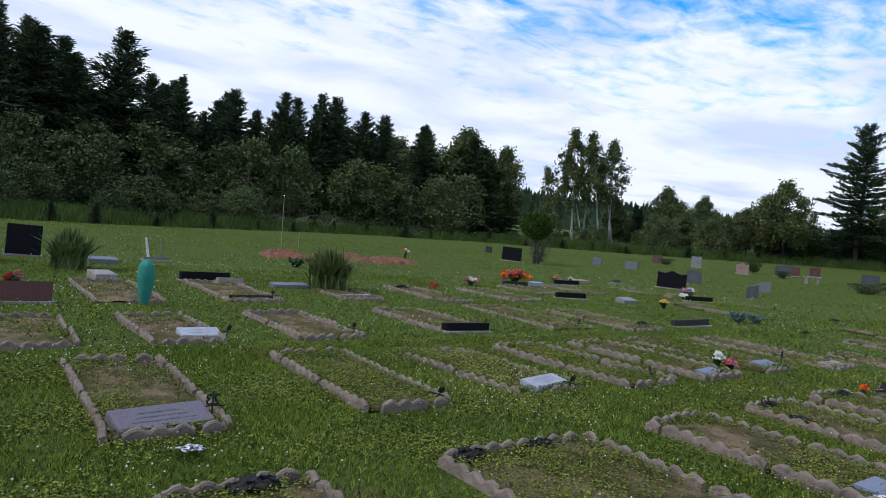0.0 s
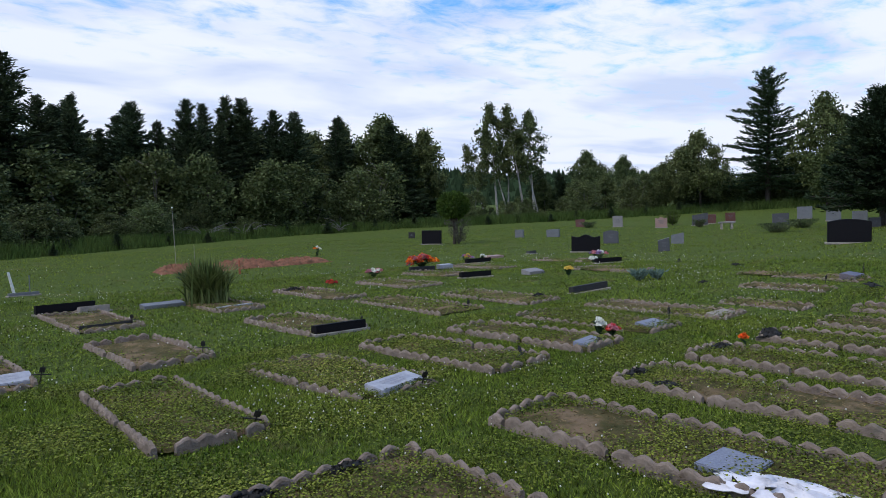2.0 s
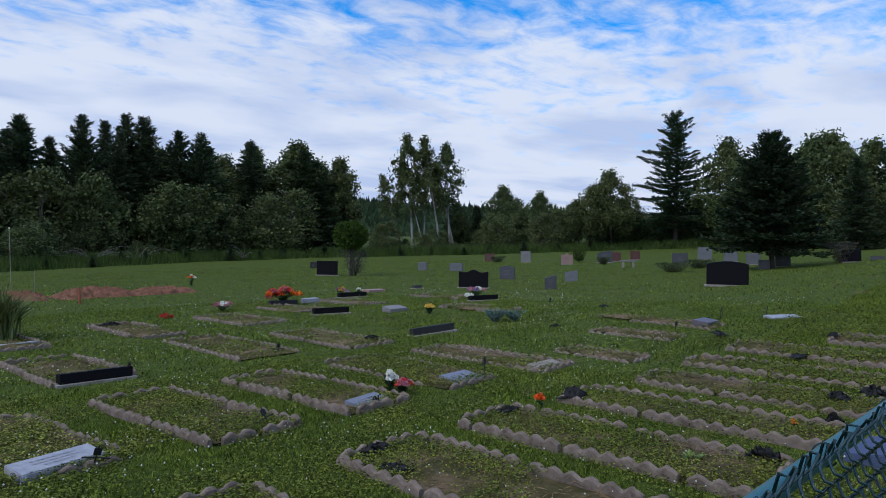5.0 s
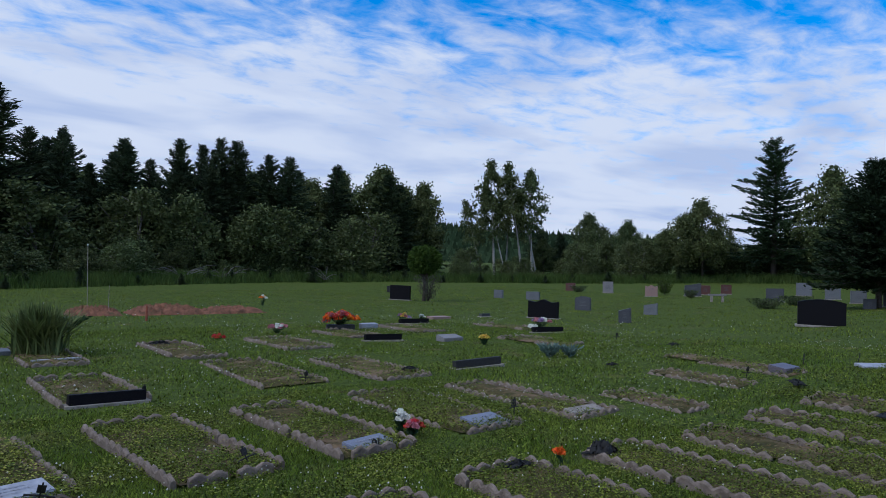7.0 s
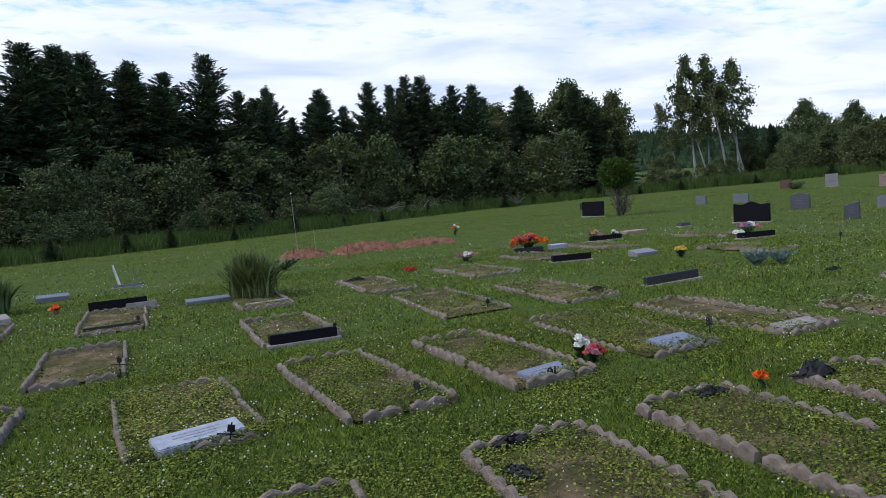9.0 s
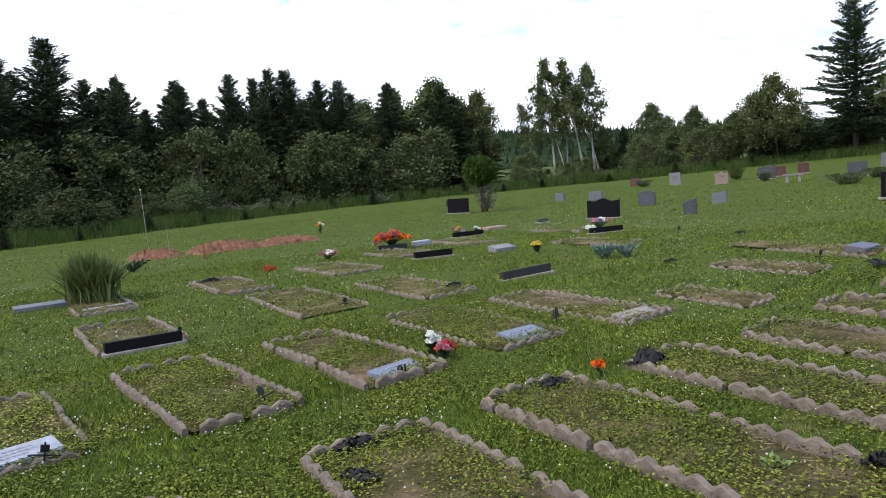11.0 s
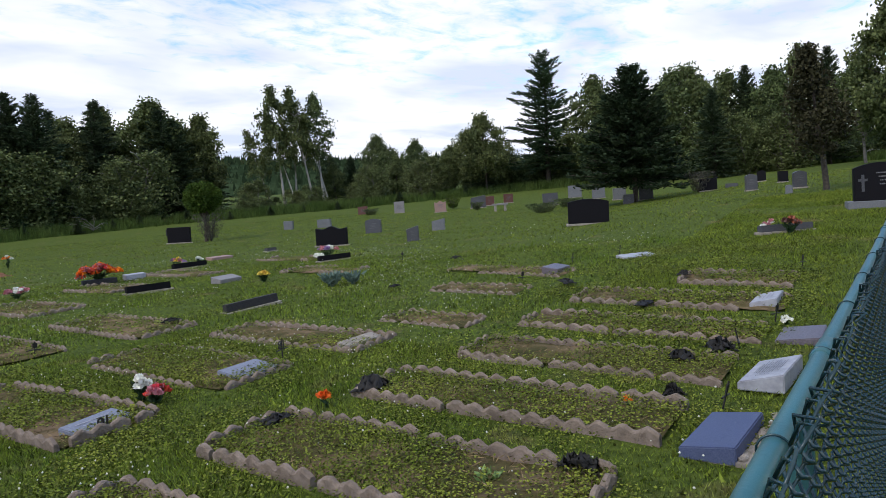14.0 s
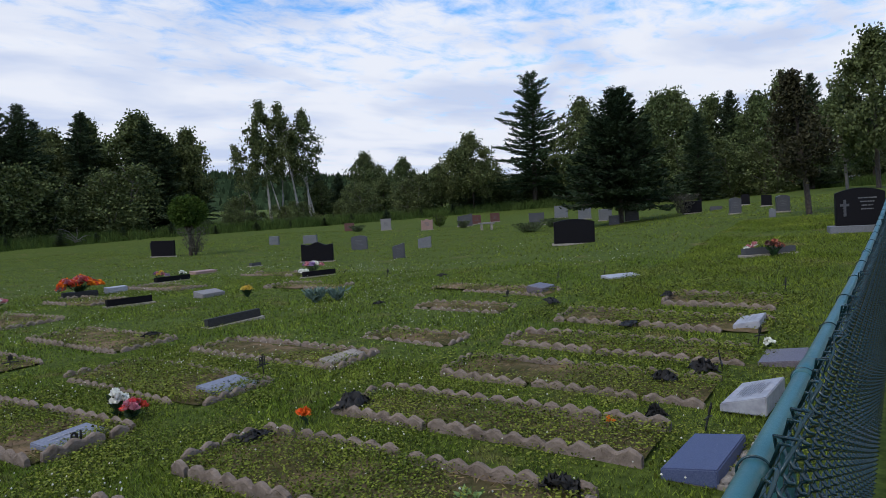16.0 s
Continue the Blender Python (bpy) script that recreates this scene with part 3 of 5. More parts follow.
headstone(28.77, 1.89, 0.39, 0.56, 0.18, "arch", M_DARKGREY, "grey headstone with a rounded top on the hill", rz=-75)
headstone(26.64, 1.87, 0.18, 0.27, 0.12, "arch", M_GREY, "tiny grey footstone on the hill", rz=-75, base=False, rows=0)
headstone(30.2, 34.66, 0.42, 0.42, 0.08, "flat", M_BLACKROUGH, "small dark square sign panel low in the lawn", rz=-45, base=False, rows=3)
headstone(1.52, 17.04, 0.66, 0.7, 0.16, "flat", M_BLACK, "black granite headstone between leafy plants", rz=-8, base_mat=M_LIGHT)
headstone(38.97, 5.71, 0.54, 0.20, 0.2, "flat", M_DARKGREY, "very low dark stone on the hill", rz=-75, base=False, rows=0)


def monument():
    s = thing("monument", stand(21.1, -0.42, -80, -0.02), "broad black granite monument with an engraved cross on a grey base", "monument")
    part("base", bm_mesh("base", box(1.15, 0.45, 0.16, 0.012), M_GREY), s, "grey granite base")
    tablet = part("tablet", tablet_mesh(0.88, 0.76, 0.22, "arch", M_BLACK), s, m=pose(0, 0, 0.158))
    bm = box(0.05, 0.008, 0.34, 0, (-0.28, -0.114, 0.192))
    bmesh.ops.create_cube(bm, size=1.0, matrix=Matrix.Translation((-0.28, -0.114, 0.422)) @ Matrix.Diagonal((0.16, 0.008, 0.05, 1)))
    part("cross", bm_mesh("cross", bm, M_DARKGREY), tablet, "grey engraved cross")
    inscription(0.4, 0.3, 4, 77, tablet, pose(0.12, -0.114, 0.442), M_INKPALE)


monument()


def wedge_mesh(w, l, h0, h1, mat, name):
    """A slab that slopes from h0 at the near edge to h1 at the far edge."""
    bm = bmesh.new()
    co = [(-w / 2, -l / 2, 0), (w / 2, -l / 2, 0), (w / 2, l / 2, 0), (-w / 2, l / 2, 0), (-w / 2, -l / 2, h0), (w / 2, -l / 2, h0), (w / 2, l / 2, h1), (-w / 2, l / 2, h1)]
    v = [bm.verts.new(c) for c in co]
    for f in ((3, 2, 1, 0), (4, 5, 6, 7), (0, 1, 5, 4), (1, 2, 6, 5), (2, 3, 7, 6), (3, 0, 4, 7)):
        bm.faces.new([v[i] for i in f])
    bmesh.ops.bevel(bm, geom=bm.edges[:], offset=0.007, segments=2, affect="EDGES")
    return bm_mesh(name, bm, mat)


def plaque(x, y, w, l, h0, h1, mat, label, rz=0.0, base=0.0, rows=5, ink=M_INK, dz=0.0, tilt=0.0):
    """A low grave marker with a sloped face, on a concrete base if base > 0."""
    s = thing("grave_marker", stand(x, y, rz, dz) @ pose(0, 0, 0, 0, tilt, 0), label, "grave marker", "low grave markers")
    z = 0.0
    if base:
        part("base", bm_mesh("base", box(w + base, l + base, 0.07, 0.008, (0, 0, -0.01)), M_CONC), s, "rough concrete base", pose(0, 0, 0))
        z = 0.058
    slab = part("slab", wedge_mesh(w, l, h0, h1, mat, "slab"), s, m=pose(0, 0, z))
    if rows:
        a = math.degrees(math.atan2(h1 - h0, l))
        inscription(w * 0.75, l * 0.6, rows, int(x * 10), slab, pose(0, 0, (h0 + h1) / 2 + 0.004, a - 90), ink)
    return s


def bar_marker(x, y, w, label, mat=M_BLACK, h=0.145, rz=0.0, d=0.14, roll=0.0):
    s = thing("grave_marker", stand(x, y, rz, 0.0) @ pose(0, 0, 0, 0, roll, 0), label, "grave marker", "low grave markers")
    part("slab", wedge_mesh(w, d, h, h * 0.9, mat, "slab"), s, m=pose(0, 0, 0.028))
    part("base", bm_mesh("base", box(w + 0.08, d + 0.08, 0.05, 0.006, (0, 0, -0.02)), M_CONC), s, "thin concrete base")
    return s


# row by the fence: markers stand at the fence end of the plots
blue_marker = plaque(8.38, 0.245, 0.63, 0.29, 0.065, 0.1, M_BLUE, "blue pearl granite marker on a rough concrete base", rz=176, rows=0, dz=-0.012)
part("base", bm_mesh("base", box(0.84, 0.42, 0.06, 0.008, (-0.11, 0.075, -0.035)), M_CONC), blue_marker, "rough concrete base")
RUBBLE = random.Random(4)
for n in range(16):
    bm = bmesh.new()
    bmesh.ops.create_icosphere(bm, subdivisions=1, radius=1.0)
    for q in bm.verts:
        q.co *= RUBBLE.uniform(0.7, 1.2)
    r = RUBBLE.uniform(0.008, 0.026)
    part("mortar_crumb", bm_mesh("mortar_crumb", bm, M_CONC), blue_marker,
         m=pose(RUBBLE.uniform(-0.5, 0.3), 0.16 + abs(RUBBLE.gauss(0, 0.04)), 0.03) @ Matrix.Diagonal((r * 1.5, r, r * 0.7, 1)))
plaque(9.57, 0.15, 0.6, 0.29, 0.055, 0.13, M_WHITE, "white marble marker with a sloped engraved face", rz=175, rows=13, ink=M_DARKGREY)
plaque(10.79, 0.07, 0.55, 0.34, 0.035, 0.07, M_MAUVE, "dark mauve granite marker laid flat", rz=180, rows=0)
plaque(12.1, 0.5, 0.54, 0.25, 0.06, 0.11, M_WHITE, "white stone marker with a sloped face", rz=180, rows=4)
plaque(4.47, 1.35, 0.36, 0.3, 0.06, 0.08, M_SLATE, "flat grey-blue marker beside a white plastic sheet", rz=0, rows=0)
plaque(5.83, 0.5, 0.66, 0.3, 0.07, 0.12, M_WHITE, "pale stone marker with a sloped face by the fence", rows=4)
# second row
plaque(0.8, 4.31, 0.64, 0.24, 0.06, 0.14, M_MAUVE, "dark mauve granite marker with a number stake behind it", rz=8, rows=3, ink=M_INKPALE)
plaque(4.5, 4.43, 0.6, 0.2, 0.07, 0.11, M_WHITE, "white marble marker on a mossy plot", rz=13, rows=3)
plaque(7.21, 4.24, 0.47, 0.24, 0.045, 0.085, M_SLATE, "grey-blue granite marker behind scalloped edging", rz=11, rows=3, dz=0.0)
plaque(8.68, 4.3, 0.46, 0.32, 0.03, 0.075, M_SLATE, "grey-blue granite marker on bare soil", rz=2, rows=0, dz=0.01)
plaque(9.9, 4.01, 0.53, 0.17, 0.04, 0.07, M_CONC, "worn concrete marker on a dry plot", rz=0, rows=0)
plaque(14.25, 3.7, 0.5, 0.26, 0.08, 0.12, M_MAUVE, "mauve granite marker at the end of a plot", rz=0, rows=0)
plaque(15.5, 2.85, 0.6, 0.26, 0.03, 0.06, M_WHITE, "white marble slab lying flat in the lawn", rz=-38, rows=0)
# third row
plaque(2.08, 7.4, 0.46, 0.2, 0.06, 0.12, M_WHITE, "white marble marker inside scalloped edging", rows=2)
bar_marker(6.0, 7.47, 0.78, "long low black granite marker at the end of a plot", h=0.115, rz=-3)
bar_marker(11.45, 7.28, 0.8, "long black marker tilted sideways in the lawn", M_BLACKROUGH, h=0.12, rz=-17, roll=-4)
# fourth row and beyond
bar_marker(0.5, 10.14, 1.05, "long red-brown granite marker on a raised plot", M_BROWN, h=0.26, d=0.22)
bar_marker(4.12, 13.16, 0.95, "long black granite marker behind an edged plot", M_BLACK, h=0.16)
bar_marker(4, 10.59, 0.75, "thin black strip marker inside an edged plot", M_BLACKROUGH, h=0.06, d=0.06)
bar_marker(4.49, 12.82, 0.5, "low grey concrete block marker", M_CONC, h=0.1)
plaque(6.33, 11.17, 0.7, 0.1, 0.06, 0.06, M_WHITE, "narrow white strip marker at the edge of a plot", rz=6, rows=0)
bar_marker(12.65, 11.4, 0.82, "long low black granite marker on a pale base", h=0.13, rz=-16)
plaque(13.9, 10.65, 0.55, 0.28, 0.08, 0.14, M_LIGHT, "pale grey stone marker in the clover", rows=0)
plaque(14.26, 14.2, 0.5, 0.16, 0.12, 0.14, M_WHITE, "white block marker beside bright bouquets", rows=0)
bar_marker(16.3, 14.85, 0.95, "long black granite marker with small bouquets", h=0.13, rz=-6)
bar_marker(17.35, 10.8, 0.85, "long black granite marker beside a mauve bouquet", h=0.13, rz=-18)
plaque(18.29, 16.05, 0.75, 0.3, 0.08, 0.1, M_PINK, "low pinkish stone slab in the lawn", rows=0)
bar_marker(20.46, 16.18, 0.4, "small low dark marker in the lawn", M_DARKGREY, h=0.1)
bar_marker(17.73, 0.93, 0.95, "long low dark marker with a dried bouquet on the hill", M_DARKGREY, h=0.12, rz=-50)
plaque(2.91, 16.13, 0.6, 0.35, 0.1, 0.14, M_GREY, "flat grey stone marker in the lawn", rows=0)
plaque(5.56, 12.45, 0.75, 0.25, 0.07, 0.1, M_GREY, "grey slab marker beside a tall grass clump", rows=0)
plaque(2.26, 13.04, 0.4, 0.3, 0.1, 0.16, M_CONC, "small tilted concrete marker in the grass", rz=20, rows=0)


# ---- number stakes ----
def number_stake(x, y, text, rz=0.0, h=0.26, lean=0.0):
    """A black iron stake with a crossbar and cut-out figures, seen from behind."""
    s = thing("number_stake", stand(x, y, rz, -0.05) @ pose(0, 0, 0, lean, lean * 0.6, 0), "thin black iron stake with " + ("cut-out figures " + text if text else "a small number plate"),
              "grave stake", "iron number stakes")
    part("rod", quick("rod", *tubes([([(0, 0, 0), (0, 0, h * 0.6), (0, 0, h)], [0.006] * 3), ([(-0.09, 0, h * 0.6), (0, 0, h * 0.62), (0.09, 0, h * 0.6)], [0.006] * 3)], 6), M_IRON, True), s)
    if text:
        cu = bpy.data.curves.new("figures", "FONT")
        cu.body, cu.size, cu.extrude, cu.align_x, cu.offset = text, 0.11, 0.003, "CENTER", 0.001
        tmp = bpy.data.objects.new("tmp", cu)
        me = bpy.data.meshes.new_from_object(tmp)
        bpy.data.objects.remove(tmp)
        me.materials.append(M_IRON)
        part("figures", me, s, m=pose(0, 0, h * 0.64, 90, 0, 180))
    else:
        bm = box(0.05, 0.008, 0.055, 0.003, (0.0, 0, h * 0.7))
        part("number_plate", bm_mesh("number_plate", bm, M_IRON), s)


number_stake(1.16, 4.4, "23", rz=0)
number_stake(7.16, 4.09, "19", rz=8, h=0.16)
number_stake(9.16, 4.37, "18", rz=10, h=0.26)
for x, y, l in ((4.67, 4.31, 20), (4.05, 7.41, 8), (3.06, 4.36, 25), (6.14, 4.28, -20), (6.36, 7.51, 10), (8.45, 7.47, 5), (8.87, 0.35, 12), (11.29, 0.34, 8), (10.32, 0.46, -10),
                (15.11, 3.78, 4), (15.64, 3.19, 10), (14.14, 0.36, 3), (2.35, 7.36, 15), (4.35, 10.56, 5), (13.33, 3.85, 8), (16.73, 8.34, 5)):
    number_stake(x, y, "", rz=random.Random(x).uniform(-25, 25), lean=l, h=0.24)


# ---- flowers and plants ----
def blossom_mesh(r, mat, seed, n=34):
    rng = np.random.default_rng(seed)
    d = unit(rng.normal(size=(n, 3)))
    d[:, 2] = np.abs(d[:, 2]) * 0.9 - 0.15
    c = d * r * rng.uniform(0.45, 0.9, (n, 1))
    v, f = leaves(c, d + rng.normal(0, 0.5, (n, 3)), r * 1.0, r * 0.75, rng)
    return quick("blossom", v, f, mat)


def foliage_mesh(r, h, mat, seed, n=50, name="foliage", spread=0.6, w=0.03):
    rng = np.random.default_rng(seed)
    az = rng.uniform(0, 2 * np.pi, n)
    out = np.stack([np.cos(az), np.sin(az), 0 * az], -1)
    t = rng.uniform(0.1, 1, n)
    c = out * (r * t * rng.uniform(0.3, 1, n))[:, None] + np.stack([0 * t, 0 * t, h * t * 0.8], -1)
    v, f = leaves(c, out * spread + np.array([0, 0, 0.8]) + rng.normal(0, 0.35, (n, 3)), h * 0.35 + 0.03, w, rng)
    return quick(name, v, f, mat)


def bouquet(x, y, mats, n, r, h, label, size=0.055, pot=None, seed=1, dz=0.0, green=60):
    s = thing("bouquet", stand(x, y, seed * 37, dz), label, "bouquet", "grave flowers")
    rng = random.Random(seed)
    if pot:
        bm = bmesh.new()
        bmesh.ops.create_cone(bm, cap_ends=True, segments=18, radius1=r * 0.55, radius2=r * 0.7, depth=h * 0.45, matrix=Matrix.Translation((0, 0, h * 0.22)))
        bmesh.ops.bevel(bm, geom=bm.edges[:], offset=0.008, segments=1, affect="EDGES")
        part("pot", bm_mesh("pot", bm, pot, True), s, "dark planter")
    part("foliage", foliage_mesh(r * 0.9, h, M_STEM, seed, green), s, "dark green leaves and stems")
    for k in range(n):
        a, q = rng.uniform(0, 6.28), math.sqrt(rng.random()) * r
        part("blossom", blossom_mesh(size * rng.uniform(0.8, 1.2), mats[k % len(mats)], seed * 50 + k), s,
             m=pose(q * math.cos(a), q * math.sin(a), h * (1 - 0.35 * (q / r) ** 2) + rng.uniform(-.02, .02)))
    return s


bouquet(7.74, 4.5, [M_CREAM], 7, 0.07, 0.22, "bunch of cream artificial flowers behind a marker", 0.042, seed=2)
bouquet(7.74, 4.33, [M_RED, M_RED, M_PINKPETAL], 9, 0.09, 0.14, "bunch of red artificial carnations beside a marker", 0.045, seed=3)
bouquet(8.12, 2.9, [M_ORANGE], 3, 0.025, 0.11, "single orange artificial flower at a plot corner", 0.042, seed=4, green=4)
bouquet(8.81, 0.9, [M_ORANGE], 1, 0.02, 0.025, "fallen orange flower head in the clover", 0.03, seed=5, green=6)
bouquet(11.47, 13.85, [M_PINKPETAL, M_CREAM], 16, 0.19, 0.2, "round pink and white bouquet low in the grass", 0.065, seed=8)
bouquet(9.87, 13.4, [M_RED], 5, 0.14, 0.06, "small scatter of red flowers in the grass", 0.05, seed=9, green=12)
bouquet(16.34, 15.38, [M_YELLOW, M_PURPLE, M_PINKPETAL], 8, 0.2, 0.24, "mixed mauve and yellow bouquet beside a black marker", 0.06, seed=10)
bouquet(16.94, 15.25, [M_CREAM], 5, 0.1, 0.24, "white bouquet beside a black marker", 0.06, seed=11)
bouquet(17.34, 11.29, [M_CREAM], 6, 0.09, 0.16, "white ball-shaped flower by a black marker", 0.07, seed=12)
bouquet(18.02, 11.59, [M_PURPLE, M_PINKPETAL, M_CREAM], 14, 0.26, 0.3, "mauve and pink bouquet behind a black marker", 0.07, seed=13)
bouquet(13.86, 9.55, [M_YELLOW], 4, 0.12, 0.2, "pale yellow flowers on a leafy plant", 0.06, seed=14, green=140)
bouquet(17.84, 1.16, [M_CREAM, M_PINKPETAL], 6, 0.2, 0.18, "small pale bouquet on a low dark marker", 0.05, seed=15)
bouquet(17.45, 0.82, [M_TERRA, M_BROWN], 9, 0.18, 0.24, "dried russet bouquet beside a low marker", 0.06, seed=16)
bouquet(3.11, 13.68, [M_ORANGE], 4, 0.08, 0.14, "small orange flowers in a terracotta pot", 0.05, pot=M_TERRA, seed=17)
bouquet(0.61, 10.35, [M_PINKPETAL, M_RED], 5, 0.1, 0.38, "pink flowers behind a red-brown marker", 0.05, seed=18)
bouquet(11.18, 0.22, [M_CREAM], 3, 0.03, 0.1, "small white flower by a flat marker", 0.032, seed=19, green=8)
bouquet(16.14, 23.71, [M_CREAM, M_ORANGE], 4, 0.12, 0.4, "small white flowers on thin stems by a soil mound", 0.07, seed=20, green=40)


def planter(x, y, rz):
    """A long dark trough heaped with artificial flowers."""
    s = thing("flower_planter", stand(x, y, rz), "long black planter heaped with orange, red and yellow flowers", "planter", "grave flowers")
    part("trough", bm_mesh("trough", box(0.7, 0.22, 0.13, 0.012), M_BLACKROUGH), s, "black trough")
    part("foliage", foliage_mesh(0.34, 0.3, M_STEM, 66, 160), s, "dark green leaves and stems", pose(0, 0, 0.08))
    rng = random.Random(66)
    mats = [M_ORANGE, M_RED, M_ORANGE, M_YELLOW, M_ORANGE, M_RED, M_PINKPETAL, M_ORANGE, M_SILVER]
    for k in range(48):
        u, v = rng.uniform(-1, 1), rng.uniform(-1, 1)
        top = 0.2 + 0.2 * math.sqrt(max(0, 1 - u * u)) * (1 - 0.4 * abs(v)) + 0.05 * math.sin(u * 7)
        part("blossom", blossom_mesh(rng.uniform(0.075, 0.115), mats[k % 9], 900 + k), s, m=pose(u * 0.4, v * 0.17, top))


planter(13.4, 14.2, -22)


def blade_clump(name, x, y, h, r, n, mat, label, category, seed, width=0.018):
    """Arching blades from one root."""
    rng = np.random.default_rng(seed)
    az, tilt = rng.uniform(0, 2 * np.pi, n), np.abs(rng.normal(0, 0.75, n)).clip(0, 1.35)
    ln = h * rng.uniform(0.65, 1.1, n)
    root = np.stack([rng.normal(0, r * 0.22, n), rng.normal(0, r * 0.22, n), 0 * az], -1)
    side = np.stack([-np.sin(az), np.cos(az), 0 * az], -1) * width
    out = np.stack([np.cos(az), np.sin(az), 0 * az], -1)
    rows = []
    for t, wd in ((0, 0.6), (0.4, 1.0), (0.75, 0.7), (1.0, 0.08)):
        p = root + out * (np.sin(tilt) * ln * t ** 1.6 * r / h * 1.3)[:, None] + np.array([0, 0, 1.0]) * (ln * (t - 0.32 * np.sin(tilt) * t ** 2.4))[:, None]
        rows += [p - side * wd, p + side * wd]
    v = np.stack(rows, 1).reshape(-1, 3)
    k = np.arange(n)[:, None] * 8
    f = np.concatenate([k + np.array([[a, a + 1, a + 3, a + 2]]) for a in (0, 2, 4)])
    s = thing(name, stand(x, y, 0, -0.02), label, category)
    tagged(part("leaf_tuft", quick("leaf_tuft", v, f, mat), s), kind="stuff")
    return s


blade_clump("grass_clump", 6.3, 12.23, 0.9, 0.6, 800, M_REED, "tall dark green ornamental grass clump on a plot", "plant", 31)
blade_clump("day_lily", 2, 14.62, 0.8, 0.5, 380, M_REED, "leafy day lily clump beside a black headstone", "plant", 32, 0.03)
blade_clump("day_lily", 0.56, 15.86, 0.7, 0.5, 320, M_REED, "leafy day lily clump beside a black headstone", "plant", 33, 0.03)


def small_plant(x, y, r, h, mat, label, seed, n=160, w=0.06):
    s = thing("plant", stand(x, y), label, "plant")
    part("leaves", foliage_mesh(r, h, mat, seed, n, "leaves", 0.9, w), s)


small_plant(13.3, 7.35, 0.26, 0.28, M_SILVER, "silvery green dusty leafed plant in the lawn", 41, 240, 0.032)
small_plant(13.55, 7.1, 0.24, 0.26, M_SILVER, "silvery green dusty leafed plant in the lawn", 42, 180, 0.032)
small_plant(8.02, 17.23, 0.4, 0.3, M_STEM, "low leafy plant with pale flowers in the lawn", 43, 120)
small_plant(0.19, 13.31, 0.35, 0.5, M_STEM, "leafy green plant beside a plot", 44, 150)


# ---- loose things on the plots ----
def tarp(x, y, w, l, h, seed, label="crumpled black plastic sheet on a plot corner", mat=M_TARP, rz=0.0):
    rng = np.random.default_rng(seed)
    nx, ny = 14, 14
    X, Y = np.meshgrid(np.linspace(-1, 1, nx), np.linspace(-1, 1, ny))
    R = np.clip(1 - (X ** 2 + Y ** 2) * 0.6, 0, 1)
    Z = h * 0.6 * R * (0.1 + 0.9 * rng.random((ny, nx))) + 0.05
    v = np.stack([X * w * 0.34 + rng.normal(0, 0.012, X.shape), Y * l * 0.34 + rng.normal(0, 0.012, X.shape), Z], -1).reshape(-1, 3)
    i = (np.arange(ny - 1)[:, None] * nx + np.arange(nx - 1)[None]).ravel()
    f = np.stack([i, i + 1, i + nx + 1, i + nx], -1)
    f = f[rng.random(len(f)) < 0.93]
    me = quick("sheet", v, f, mat, True)
    ob = tagged(new("plastic_sheet", me), label, "plastic sheet", "sheets on the plots")
    ob.matrix_basis = stand(x, y, rz)
    mod = ob.modifiers.new("thick", "SOLIDIFY")
    mod.thickness = 0.004


tarp(8.52, 2.79, 0.42, 0.3, 0.2, 1, rz=10)
tarp(7.68, 2.95, 0.34, 0.2, 0.1, 2, rz=5)
tarp(6.12, 2.99, 0.36, 0.16, 0.11, 3, rz=-8)
tarp(2.33, 2.99, 0.4, 0.2, 0.1, 4, rz=20)
tarp(5.92, 2.59, 0.2, 0.3, 0.06, 5)
tarp(10.17, 0.59, 0.3, 0.28, 0.18, 6, rz=30)
tarp(9.82, 0.81, 0.22, 0.28, 0.14, 7)
tarp(8.94, 0.65, 0.16, 0.16, 0.16, 8)
tarp(11.86, 1.67, 0.5, 0.2, 0.06, 9)
tarp(13.16, 3.09, 0.6, 0.22, 0.1, 10, rz=35)
tarp(13.64, 1.68, 0.4, 0.16, 0.1, 11)
tarp(7.66, 0.8, 0.1, 0.3, 0.16, 12)
tarp(8.37, 12.6, 0.5, 0.2, 0.12, 13)
tarp(10.25, 7.5, 0.4, 0.2, 0.1, 14)
tarp(16.27, 6.69, 0.4, 0.2, 0.1, 15)
tarp(13, 5.83, 0.3, 0.16, 0.08, 16)
tarp(2.96, 3, 0.36, 0.14, 0.08, 17)
tarp(0.9, 3.05, 0.4, 0.25, 0.1, 18)
tarp(4.25, 1, 0.5, 1.0, 0.1, 21, "large crumpled white plastic sheet lying on a plot", M_PLASTIC, rz=4)


def soil_mound(x, y, l, w, h, rz, seed):
    rng = np.random.default_rng(seed)
    nx, ny = 46, 16
    X, Y = np.meshgrid(np.linspace(-1, 1, nx), np.linspace(-1, 1, ny))
    Z = h * np.clip(1 - X ** 2, 0, 1) ** 0.5 * np.clip(1 - Y ** 2, 0, 1) ** 0.6 * (0.45 + 0.6 * rng.random(X.shape)) - 0.03
    i = (np.arange(ny - 1)[:, None] * nx + np.arange(nx - 1)[None]).ravel()
    me = quick("soil_mound", np.stack([X * l / 2, Y * w / 2, Z], -1).reshape(-1, 3), np.stack([i, i + 1, i + nx + 1, i + nx], -1), M_SOIL, True)
    ob = tagged(new("soil_mound", me), "low mound of raw reddish soil in the lawn", "soil mound", "fresh soil")
    ob.matrix_basis = stand(x, y, rz)




soil_mound(9.5, 21.2, 1.5, 1.6, 0.32, -10, 1)
